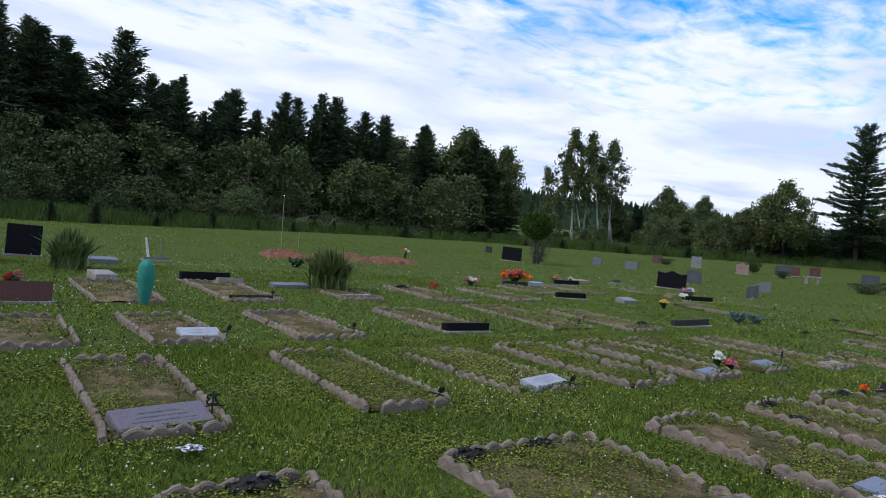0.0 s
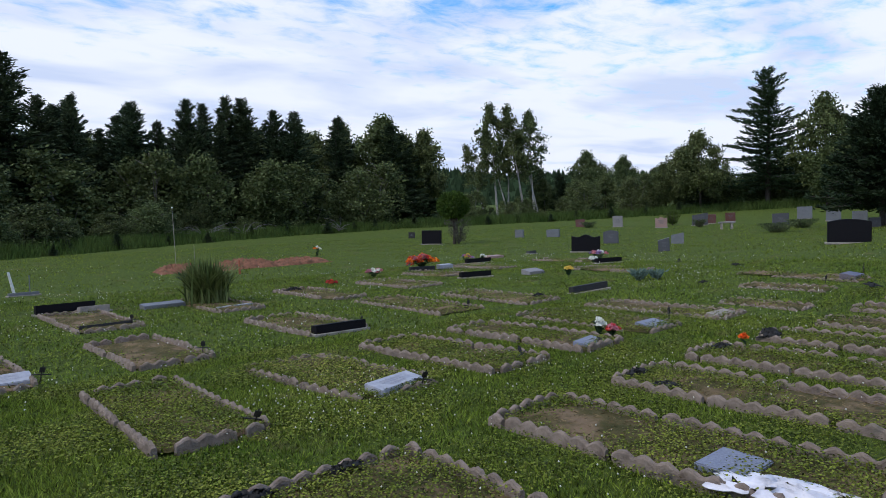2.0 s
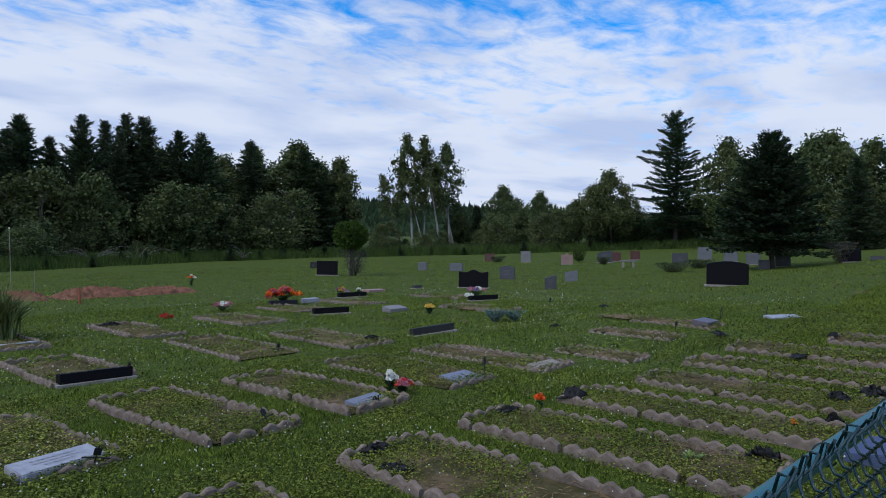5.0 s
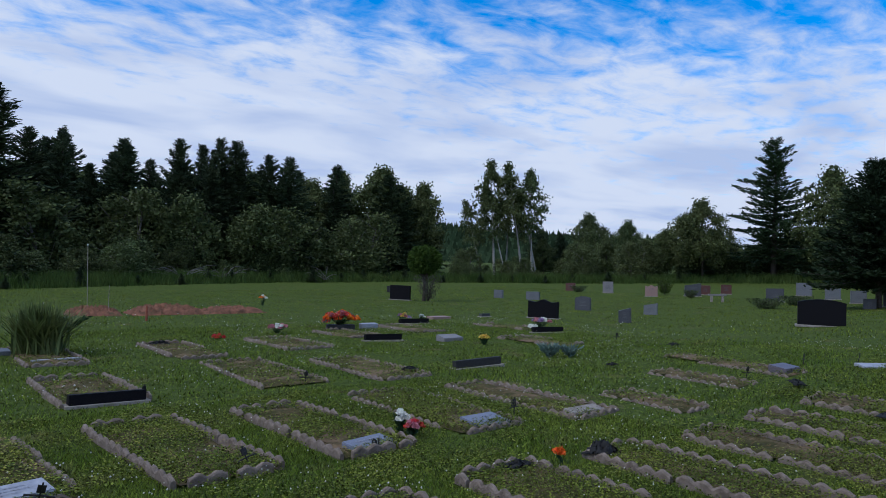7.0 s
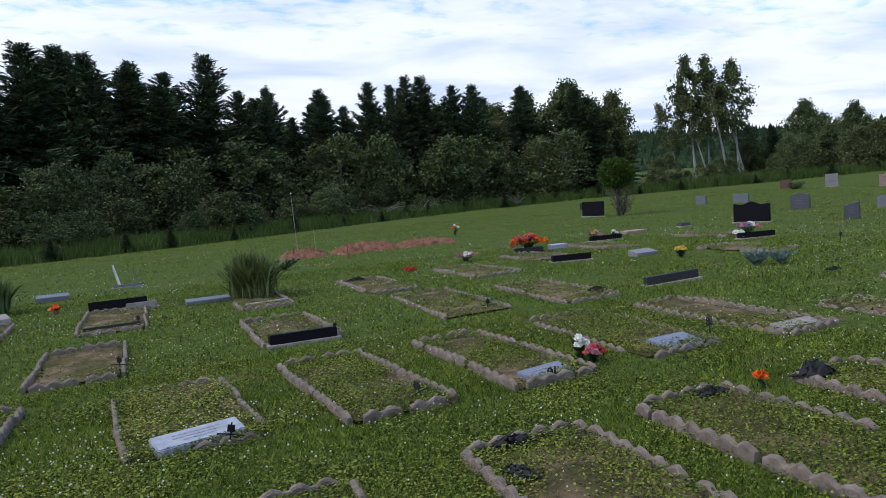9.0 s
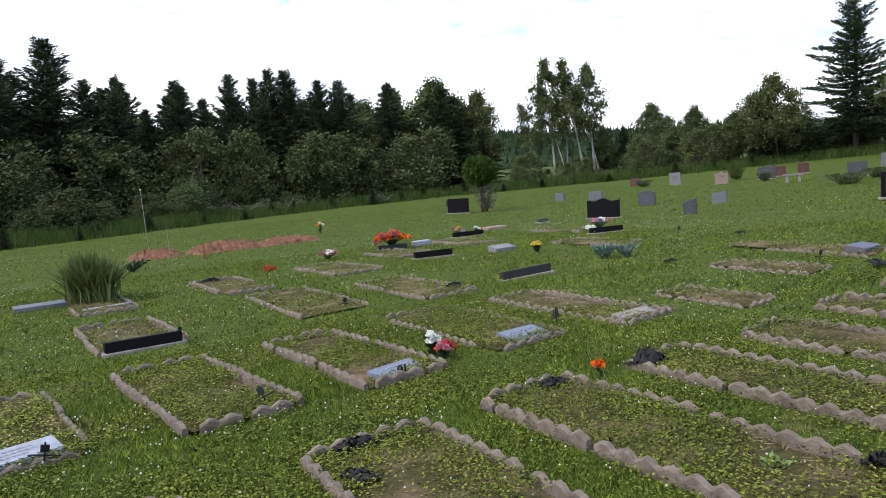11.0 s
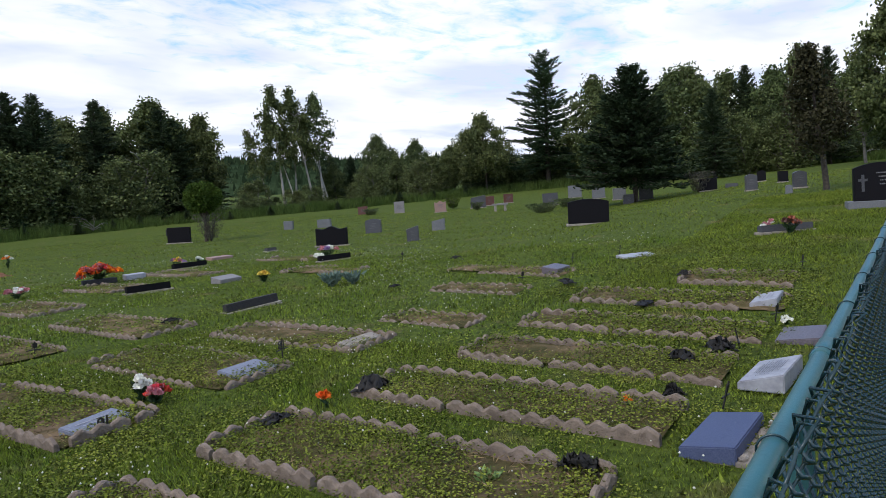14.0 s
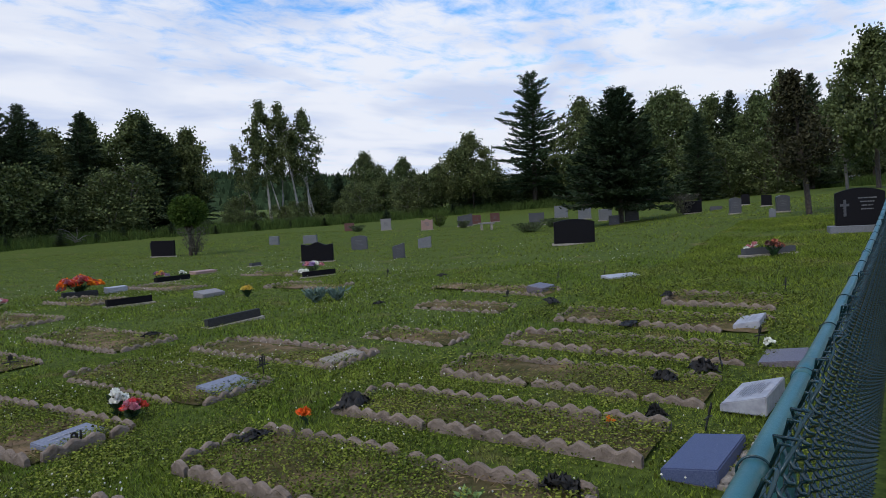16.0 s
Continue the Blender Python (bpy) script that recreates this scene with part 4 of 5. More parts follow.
soil_mound(11.5, 21.0, 2.2, 1.6, 0.36, -4, 2)
soil_mound(13.5, 20.9, 2.3, 1.3, 0.28, 2, 3)


def pole(x, y, h, r, mat, label, lean=0.0, knob=True):
    s = thing("pole", stand(x, y, 30, -0.05) @ pose(0, 0, 0, 0, lean, 0), label, "pole")
    shaft = part("shaft", quick("shaft", *tubes([([(0, 0, 0), (0, 0, h * 0.5), (0, 0, h)], [r, r, r * 0.8])], 8), mat, True), s)
    if knob:
        bm = bmesh.new()
        bmesh.ops.create_icosphere(bm, subdivisions=2, radius=r * 2.6, matrix=Matrix.Translation((0, 0, h)))
        part("cap", bm_mesh("cap", bm, M_PLANKWHITE, True), shaft, "white cap")


pole(9.32, 21.04, 2.05, 0.009, M_CONC, "thin pale pole with a white cap", lean=-2)
pole(9.84, 20.88, 0.9, 0.008, M_CONC, "short thin stick in the lawn", knob=False)
pole(10.08, 18.39, 0.45, 0.03, M_TERRA, "short rusty post in the lawn", knob=False)
pole(4.23, 17.43, 0.62, 0.03, M_PLANKWHITE, "leaning white painted wooden stake", lean=-14, knob=False)
pole(4.54, 17.54, 0.5, 0.012, M_GREY, "thin grey stake in the lawn", knob=False)
bar_marker(4.38, 17.37, 0.6, "flat grey slab at the foot of a white stake", M_GREY, h=0.06)
tarp(0.8, 3.73, 0.15, 0.13, 0.05, 22, "crushed pale plastic scrap lying in the grass", M_PLASTIC)
small_plant(7.41, 1.19, 0.09, 0.08, M_PALELEAF, "pale green weed rosette in a grave bed", 45, 60, 0.03)


def wrapped_shrub():
    s = thing("wrapped_shrub", stand(2.17, 9.98), "young shrub wrapped in green fabric", "shrub")
    bm = bmesh.new()
    rings = [(0.05, 0.0), (0.07, 0.07), (0.095, 0.22), (0.115, 0.4), (0.105, 0.55), (0.05, 0.63)]
    rng = random.Random(2)
    loops = []
    for r, z in rings:
        loops.append([bm.verts.new((r * (1 + 0.14 * rng.uniform(-1, 1)) * math.cos(a / 14 * 6.283), r * 0.75 * (1 + 0.14 * rng.uniform(-1, 1)) * math.sin(a / 14 * 6.283), z + 0.02 * rng.uniform(-1, 1))) for a in range(14)])
    for p, q in zip(loops, loops[1:]):
        for i in range(14):
            bm.faces.new((p[i], p[(i + 1) % 14], q[(i + 1) % 14], q[i]))
    bm.faces.new(loops[-1])
    part("wrap", bm_mesh("wrap", bm, M_TREEWRAP, True), s, "turquoise green fabric sleeve")


wrapped_shrub()


# ---- trees ----
def trunk_path(h, r, lean, rng, n=7):
    z = np.linspace(0, h, n)
    wob = np.cumsum(rng.normal(0, 0.02 * h / n, (n, 2)), 0)
    pts = np.stack([z * lean[0] + wob[:, 0], z * lean[1] + wob[:, 1], z - 0.15 * (z == 0)], -1)
    return pts, r * (1 - z / h) ** 0.8 + 0.012


def conifer_meshes(h, r, seed, n=150, start=0.06, low=-0.15, high=0.75, droop=0.25, leaf=0.28, width=0.1, tuft=5, mat=M_SPRUCE, power=0.75, rag=0.45):
    """A conifer whose branches lie level below and sweep up near the tip, set with tufts of needles."""
    rng = np.random.default_rng(seed)
    pts, rad = trunk_path(h * 0.99, 0.014 * h + 0.03, (0, 0), rng, 9)
    tr, cs, ax, sz = [(pts, rad)], [], [], []
    for k in range(n):
        u = start + (0.97 - start) * ((k + rng.random()) / n) ** 0.9
        ln = r * (1 - u) ** power * rng.uniform(1 - rag, 1.1) + 0.12
        el = low + (high - low) * u ** 1.5 + rng.normal(0, 0.12)
        a = k * 2.399 + rng.normal(0, 0.4)
        out, lat = np.array([math.cos(a), math.sin(a), 0]), np.array([-math.sin(a), math.cos(a), 0])
        t = np.linspace(0.12, 1.0, int(4 + ln / 0.17))
        p = out * (t * ln * math.cos(el))[:, None] + np.stack([0 * t, 0 * t, u * h + t * ln * math.sin(el) - droop * ln * t ** 2 * (1 - u) + 0.1 * ln * t ** 4], -1)
        if ln > 0.45 * r:
            tr.append((p[[0, len(p) // 2, -1]], [0.022, 0.014, 0.006]))
        m = len(t) * tuft
        tt = np.repeat(t, tuft)
        s = rng.uniform(-1, 1, m)
        w = (0.26 * ln * (1 - tt) + 0.09) * s
        cs.append(np.repeat(p, tuft, 0) + lat * w[:, None] + rng.normal(0, 0.05, (m, 3)) - np.array([0, 0, 0.25]) * np.abs(w)[:, None])
        ax.append(out * 0.75 + lat * (s * 0.7)[:, None] + np.array([0, 0, 0.15 + 0.5 * max(0, el)]) + rng.normal(0, 0.3, (m, 3)))
        sz.append(np.full(m, 0.45 + 0.55 * min(1, ln / (0.5 * r))))
    c, a, z = np.concatenate(cs), np.concatenate(ax), np.concatenate(sz)
    m = len(c)
    v, f = leaves(c, a, leaf * z * rng.uniform(0.7, 1.4, m), width * z * rng.uniform(0.7, 1.3, m), rng)
    return quick("trunk", *tubes(tr, 6), M_BARK, True), quick("crown", v, f, mat)


def broad_meshes(h, r, seed, clumps=46, per=120, low=0.25, leaf=0.2, mat=M_LEAF, bark=M_BARK, stems=1, gap=0.0, lean=0.0, limb=16, slim=1.0, tight=1.0):
    rng = np.random.default_rng(seed)
    tr, cs, ax = [], [], []
    for s in range(stems):
        ln = (rng.normal(0, 0.05) + lean * (s - (stems - 1) / 2) * 0.12, rng.normal(0, 0.05))
        hh = h * rng.uniform(0.86, 1.0)
        pts, rad = trunk_path(hh * 0.92, 0.011 * h + 0.03, ln, rng, 8)
        rad = rad * slim ** np.linspace(0, 2, 8)
        off = np.array([rng.normal(0, 0.25), rng.normal(0, 0.25), 0]) * (stems > 1)
        tr.append((pts + off, rad))
        for k in range(limb):
            i = rng.integers(int(len(pts) * low), len(pts) - 1)
            a, el = rng.uniform(0, 6.28), rng.uniform(0.3, 1.1)
            d = np.array([math.cos(a) * math.cos(el), math.sin(a) * math.cos(el), math.sin(el)])
            l = r * rng.uniform(0.5, 0.95) * (1.15 - 0.6 * i / len(pts))
            tr.append((np.stack([pts[i] + off, pts[i] + off + d * l * 0.5 + [0, 0, 0.05 * l], pts[i] + off + d * l]), [0.035 * slim, 0.022 * slim, 0.008]))
        for k in range(clumps // stems):
            u = low + (1 - low) * rng.random() ** 0.8
            z = u * hh
            wide = r * (math.sin(min(1.0, (u - low) / (1 - low) * 0.92 + 0.16) * math.pi) ** 0.6) * (1 if u < 0.85 else 0.7) / (1 + 0.25 * (stems - 1))
            a, q = rng.uniform(0, 6.28), wide * math.sqrt(rng.uniform(0.1, 1))
            if rng.random() < gap:
                continue
            base = off + np.array([ln[0] * z + q * math.cos(a), ln[1] * z + q * math.sin(a), z])
            size = r * tight * rng.uniform(0.1, 0.3)
            m = int(per * rng.uniform(0.6, 1.3))
            c = base + rng.normal(0, size, (m, 3)).clip(-1.8 * size, 1.8 * size) * [0.9, 0.9, 0.8]
            cs.append(c)
            ax.append(rng.normal(0, 1, (m, 3)) + [0, 0, -0.3])
    c, a = np.concatenate(cs), np.concatenate(ax)
    n = len(c)
    v, f = leaves(c, a, leaf * rng.uniform(0.6, 1.3, n), leaf * 0.7 * rng.uniform(0.7, 1.2, n), rng)
    return quick("trunk", *tubes(tr, 6), bark, True), quick("crown", v, f, mat)


def make_tree(name, meshes, label, category, group=""):
    """A first tree, out of the way until it is copied; returns its part meshes."""
    return (name, meshes, label, category, group)


def plant_tree(kind, x, y, scale, rz, wide=1.0, dz=-0.1, tilt=0.0):
    name, (trunk, crown), label, category, group = kind
    t = thing(name, stand(x, y, 0, dz) @ Matrix.Rotation(radians(tilt), 4, (0.7, 0.7, 0)) @ pose(0, 0, 0, 0, 0, rz), label, category, group)
    s = pose(0, 0, 0) @ Matrix.Diagonal((scale * wide, scale * wide, scale, 1))
    part("trunk", trunk, t, m=s)
    part("crown", crown, t, m=s)
    return t


SPRUCES = [make_tree("spruce_tree", conifer_meshes(10, 2.3 + 0.4 * k, 60 + k, 170 + 20 * k, 0.05, -0.2 + 0.1 * k, 0.7, 0.3 - 0.06 * k, 0.34, 0.085, 7, power=0.85, rag=0.5 + 0.1 * k), "tall dark spruce at the edge of the woods", "tree", "woods") for k in range(4)]
BROAD = [make_tree("broadleaf_tree", broad_meshes(8, 2.3 + 0.2 * k, 70 + k, 150, 88, 0.26, 0.215, bark=M_DEADWOOD if k % 2 else M_BARK, tight=0.62), "leafy broadleaf tree at the edge of the woods", "tree", "woods") for k in range(4)]
ALDER = [make_tree("alder_shrub", broad_meshes(5, 2.7, 80 + k, 120, 85, 0.06, 0.2, M_LEAFDARK if k % 2 else M_LEAF, bark=M_DEADWOOD if k > 1 else M_BARK, stems=3, lean=2.0, limb=7, tight=0.7), "bushy many-stemmed alder at the edge of the field", "shrub", "woodland edge") for k in range(4)]
BIRCH = [make_tree("birch_tree", broad_meshes(10, 1.7, 90 + k, 95, 46, 0.42, 0.21, M_LEAF, M_BIRCHBARK, 1, 0.0, 0.5, 14, 0.6, 0.7), "slender white-barked birch tree with a thin crown", "tree", "birches") for k in range(3)]
LARCH = make_tree("larch_tree", conifer_meshes(11.5, 4.3, 97, 210, 0.14, -0.05, 0.6, 0.18, 0.3, 0.085, 8, M_LARCH, 0.65, 0.9), "tall open-branched larch at the edge of the field", "tree", "woods")
LAWN_SPRUCE = make_tree("spruce_tree", conifer_meshes(5.5, 3.0, 98, 240, 0.16, -0.08, 0.7, 0.1, 0.24, 0.075, 9, M_DARKSPRUCE, 0.85, 0.3), "broad dark spruce standing on the lawn", "tree")

TALL = [(1.84, 56.78, 13.6), (3.65, 54.92, 12.8), (11.95, 56.28, 13), (14.86, 59.64, 10.8), (16.63, 57.39, 10.8), (18.98, 58.73, 8.5), (21.28, 58.05, 10.7),
    (23.72, 59.26, 9.4), (25.24, 56.72, 11.1), (28.62, 56.53, 11.6), (30.21, 56.78, 11.6), (33.11, 56.41, 10.7), (34.26, 54.77, 10.5)]
TALL_2 = [(3.92, 67.15, 14.3), (7.2, 69.34, 14.7), (10.08, 70.31, 13.9), (19.75, 70.12, 12), (25.42, 70.94, 12), (32.29, 69.22, 12.5), (2.37, 61.84, 14.1),
    (7.25, 64.68, 12.8), (59.96, 10.21, 6.6), (67.6, 3.05, 9), (69.3, 9.27, 8.8), (27.67, 55.55, 10), (31.19, 58.2, 10.7)]
LEAFY = [(0.11, 53.01, 13.2), (6.35, 56.7, 12.4), (8.53, 55.45, 10.7), (-3.52, 52.34, 11.5), (41.28, 61.81, 9.8), (44.47, 62.57, 10.3), (46.81, 58.15, 11.3),
    (49.96, 58.45, 9.2), (49.99, 55.52, 9.8), (62.06, 30.67, 7.6), (63.34, 33.08, 6.3), (66.24, 21.24, 10), (65.88, 14.85, 9.4), (68.5, 13.25, 9.8),
    (66.21, 6.61, 8.4), (71.31, 10.96, 9.1), (55.24, 0.44, 6.8), (72.02, 5.29, 10.5), (51.87, -1.19, 9.3), (63.5, 44.53, 6.9), (71.43, 45.11, 6.3)]
BUSHES = [(4.37, 51.26, 5.6), (9.22, 53.37, 5.9), (15.15, 54.87, 6.1), (21.28, 55.66, 6.2), (25.58, 54.19, 6), (30.38, 53.49, 5.6), (34.88, 53.76, 5.6),
    (40.05, 51.94, 5.6), (47.08, 46.09, 1.9), (49.2, 47.55, 2.9), (56.21, 39.74, 3.5), (59.1, 35.53, 3.7), (62.89, 42.08, 4.5), (51.86, 45.11, 1.9),
    (54.79, 45.63, 2.1), (58.92, 43.42, 2.1)]
BUSHES_2 = [(63.96, 12.93, 4.6), (62.46, 8.51, 4.3), (62.86, 5.45, 4.4), (4.01, 46.86, 4.2), (8.04, 48.57, 4.8), (1.66, 44.91, 4.7), (-2.31, 44.35, 4.7),
    (-6.71, 41.22, 5), (68.63, 27.18, 4.2), (67.49, 34.54, 4), (72.41, 33.72, 4.7)]
rng_t = random.Random(12)
for x, y, h in TALL + TALL_2:
    plant_tree(rng_t.choice(SPRUCES), x, y, h / 9.6, rng_t.uniform(0, 360), rng_t.uniform(0.95, 1.25) * (1.4 if x < 14 else 1.1))
for x, y, h in LEAFY:
    if x < 10:      # the dark end of the woods is all spruce
        plant_tree(rng_t.choice(SPRUCES), x, y, h / 9.8, rng_t.uniform(0, 360), 2.0)
        plant_tree(ALDER[1], x + 2.2, y + 2.0, h * 0.78 / 4.9, rng_t.uniform(0, 360), 0.8)
        continue
    plant_tree(rng_t.choice(BROAD), x, y, h / 7.7, rng_t.uniform(0, 360), rng_t.uniform(0.85, 1.1))
for x, y, h in BUSHES + BUSHES_2:
    plant_tree(ALDER[rng_t.choice((1, 3) if x < 10 else (0, 2, 2))], x, y, h / 4.9, rng_t.uniform(0, 360), rng_t.uniform(1.0, 1.3))
for n, (x, y, h) in enumerate([(54.1, 48.64, 11.9), (55.07, 47.98, 9.2), (55.79, 48.74, 10.5), (56.32, 46.91, 11.6), (56.96, 46.19, 10.6), (57.87, 46.37, 9.4), (53.49, 49.69, 8.1)]):
    plant_tree(BIRCH[n % 3], x, y, h / 9.6, 70 * n, 0.9, tilt=(-7, -12, -4, -6, -3, -8, -14)[n])
plant_tree(LARCH, 66.67, 26.5, 1.13, 20, 1.2)
plant_tree(LAWN_SPRUCE, 37.4, 9.45, 1.18, 40)
# the woods behind, filling the gaps between the front trees
for k in range(64):
    u = k / 63
    if u < 0.55:
        x, y = -12 + u / 0.55 * 56 + rng_t.uniform(-2, 2), 55 + rng_t.uniform(0, 10) - max(0, (u - 0.35)) * 30
        h = rng_t.uniform(7.5, 10.0)
    else:
        a = (u - 0.55) / 0.45
        x, y = 52 + 16 * a + rng_t.uniform(-3, 5), 48 - 60 * a + rng_t.uniform(-3, 3)
        h = rng_t.uniform(3.2, 4.6) if a < 0.42 else rng_t.uniform(5.0, 7.0)
    x, y, h = 3 + 1.13 * (x - 3 + 0.05 * y), 1.13 * (y - 0.05 * x), h * 1.13
    if rng_t.random() < (0.8 if u < 0.55 else 0.45):
        plant_tree(rng_t.choice(SPRUCES), x, y, h / 10.0, rng_t.uniform(0, 360), 1.5)
    else:
        plant_tree(rng_t.choice(BROAD), x, y, h / 7.7, rng_t.uniform(0, 360), 1.1)
# low bushes in front of the trees
EDGE_LINE = [(-14, 27), (3, 34.5), (9.8, 38), (14, 40.5), (20, 44), (30, 48), (40, 47.5), (47, 42), (54, 35), (61, 29), (68, 18), (70, 7), (66, -3), (62, -13)]


def along(u):
    """A point along the edge of the mown field, and the way out of the field."""
    seg = [math.dist(a, b) for a, b in zip(EDGE_LINE, EDGE_LINE[1:])]
    d = u * sum(seg)
    for (ax, ay), (bx, by), s in zip(EDGE_LINE, EDGE_LINE[1:], seg):
        if d <= s:
            k = d / s
            return ax + (bx - ax) * k, ay + (by - ay) * k, -(by - ay) / s, (bx - ax) / s
        d -= s
    return *EDGE_LINE[-1], 1.0, 0.0


for k in range(58):
    x, y, ox, oy = along((k + 0.5) / 58)
    d = rng_t.uniform(3.0, 6.5)
    h = rng_t.uniform(1.5, 3.2) * (0.5 if 40 < x < 58 and y > 30 else 1.0)
    plant_tree(ALDER[rng_t.choice((1, 3) if x < 12 else (0, 1, 2))], x + ox * d, y + oy * d, h / 4.9, rng_t.uniform(0, 360), rng_t.uniform(1.2, 1.7))
for k in range(26):
    x, y, ox, oy = along(0.06 + 0.6 * (k + rng_t.uniform(-0.3, 0.3)) / 26)
    d = rng_t.uniform(-0.3, 1.0)
    plant_tree(SPRUCES[k % 4], x + ox * d, y + oy * d, rng_t.uniform(0.06, 0.12), rng_t.uniform(0, 360), 1.9, 0.0)


def dead_branches(x, y, rz, seed):
    """A fallen bare tree: a few pale limbs arching out of the undergrowth."""
    rng = np.random.default_rng(seed)
    s = thing("fallen_tree", stand(x, y, rz), "bare pale fallen branches lying in the undergrowth", "branch", "dead wood")
    for k in range(9):
        ln = rng.uniform(1.8, 3.6)
        t = np.linspace(0, 1, 8)
        d = np.array([rng.uniform(-1, 1), rng.uniform(-0.4, 0.4), 0.0])
        p = d * (t * ln)[:, None] + np.stack([0 * t, -1.0 + 0 * t, 0.25 + ln * (0.75 * t - 0.45 * t ** 2) * rng.uniform(0.5, 1.0)], -1) + np.cumsum(rng.normal(0, 0.05, (8, 3)), 0)
        part("branch", quick("branch", *tubes([(p, np.linspace(0.035, 0.008, 8)), (p[3] + (p[5:] - p[5]) * [0.7, 1, 1.4], [0.014, 0.01, 0.005])], 5), M_DEADWOOD, True), s)


dead_branches(25.05, 48.45, 10, 1)
dead_branches(22.35, 48.36, -15, 2)
dead_branches(33.49, 48.74, 20, 3)


def tall_grass():
    """Uncut grass and weeds between the lawn and the woods."""
    rng = np.random.default_rng(8)
    n = 90000
    pos = np.array([along(u) for u in rng.random(1500)])
    i = rng.integers(0, len(pos), n)
    d = rng.random(n) * 4.6
    x = pos[i, 0] + pos[i, 2] * d + rng.normal(0, 0.25, n)
    y = pos[i, 1] + pos[i, 3] * d + rng.normal(0, 0.25, n)
    h = rng.uniform(0.35, 0.95, n) * np.clip(0.35 + d / 1.6, 0, 1)
    root = np.stack([x, y, ground_z(x, y) - 0.03], -1)
    tip = root + np.stack([rng.normal(0, 0.25, n) * h, rng.normal(0, 0.25, n) * h, h], -1)
    a = rng.uniform(0, 6.28, n)
    s = np.stack([np.cos(a), np.sin(a), 0 * a], -1) * rng.uniform(0.02, 0.045, n)[:, None]
    v = np.stack([root - s, root + s, tip], 1).reshape(-1, 3)
    tagged(new("tall_grass", quick("tall_grass", v, np.arange(3 * n).reshape(n, 3), M_TALL)), "strip of tall uncut grass before the woods", "grass", kind="stuff")


tall_grass()


def hills():
    """A far wooded ridge, closed by rows of small treetops."""
    rng = np.random.default_rng(9)
    az = np.radians(np.linspace(-40, 150, 160))
    deg = np.degrees(az) + 2.8
    high = 23 + 13 * np.clip((deg - 33) / 20, -0.3, 1.0) + 1.5 * np.sin(az * 14) - 6 * np.clip((deg - 60) / 30, 0, 1)
    rows = []
    for rad, k in ((330, -0.05), (380, 0.4), (430, 0.8), (480, 1.0), (560, 0.9)):
        rows.append(np.stack([rad * np.cos(az), rad * np.sin(az), high * k + 1], -1))
    v = np.stack(rows, 1).reshape(-1, 3)
    i = (np.arange(len(az) - 1)[:, None] * 5 + np.arange(4)[None]).ravel()
    tagged(new("backdrop", quick("far_ridge", v, np.stack([i, i + 5, i + 6, i + 1], -1), M_HILL, True)), "low wooded ridge far beyond the field", "hill", kind="structure")
    n = 9000
    a, t = rng.uniform(az[0], az[-1], n), rng.random(n)
    rad = 345 + 150 * t
    z = np.interp(a, az, high) * np.interp(rad, [330, 380, 430, 480, 560], [-0.05, 0.4, 0.8, 1.0, 0.9]) + 1
    c = np.stack([rad * np.cos(a), rad * np.sin(a), z - 1], -1)
    h, w = rng.uniform(3, 7.0, n), rng.uniform(1.2, 2.4, n)
    ring = [np.stack([np.cos(k * 2.094 + a) * w, np.sin(k * 2.094 + a) * w, 0 * a], -1) for k in range(3)]
    tip = np.stack([0 * h, 0 * h, h], -1)
    v = np.stack([c + ring[0], c + ring[1], c + ring[2], c + tip], 1).reshape(-1, 3)
    k = np.arange(n)[:, None] * 4
    f = np.concatenate([k + [[0, 1, 3]], k + [[1, 2, 3]], k + [[2, 0, 3]]])
    tagged(new("far_woods", quick("far_woods", v, f, M_HILL)), "dark conifer tops covering the far ridge", "woods", kind="stuff")


hills()


def globe_tree():
    t = thing("globe_cedar", stand(25.8, 25.77, 0, -0.05), "clipped round cedar on a bare trunk", "tree")
    rng = np.random.default_rng(4)
    part("trunk", quick("trunk", *tubes([([(0, 0, 0), (0.03, 0, 0.7), (0, 0.02, 1.5)], [0.1, 0.08, 0.06])] +
         [([(0, 0, 1.1), (0.3 * math.cos(a), 0.3 * math.sin(a), 1.5), (0.6 * math.cos(a), 0.6 * math.sin(a), 1.9)], [0.05, 0.03, 0.015]) for a in np.arange(7) * 0.9], 8), M_BARK, True), t)
    n = 5200
    d = unit(rng.normal(size=(n, 3)))
    c = d * (rng.uniform(0.55, 1.0, (n, 1)) ** 0.5) * [0.84, 0.84, 0.72] * (1 + 0.08 * np.sin(d[:, :1] * 9)) + [0, 0, 2.05]
    v, f = leaves(c, d + rng.normal(0, 0.6, (n, 3)), 0.16, 0.07, rng)
    part("crown", quick("crown", v, f, M_CEDAR), t, "dense clipped green crown")


globe_tree()


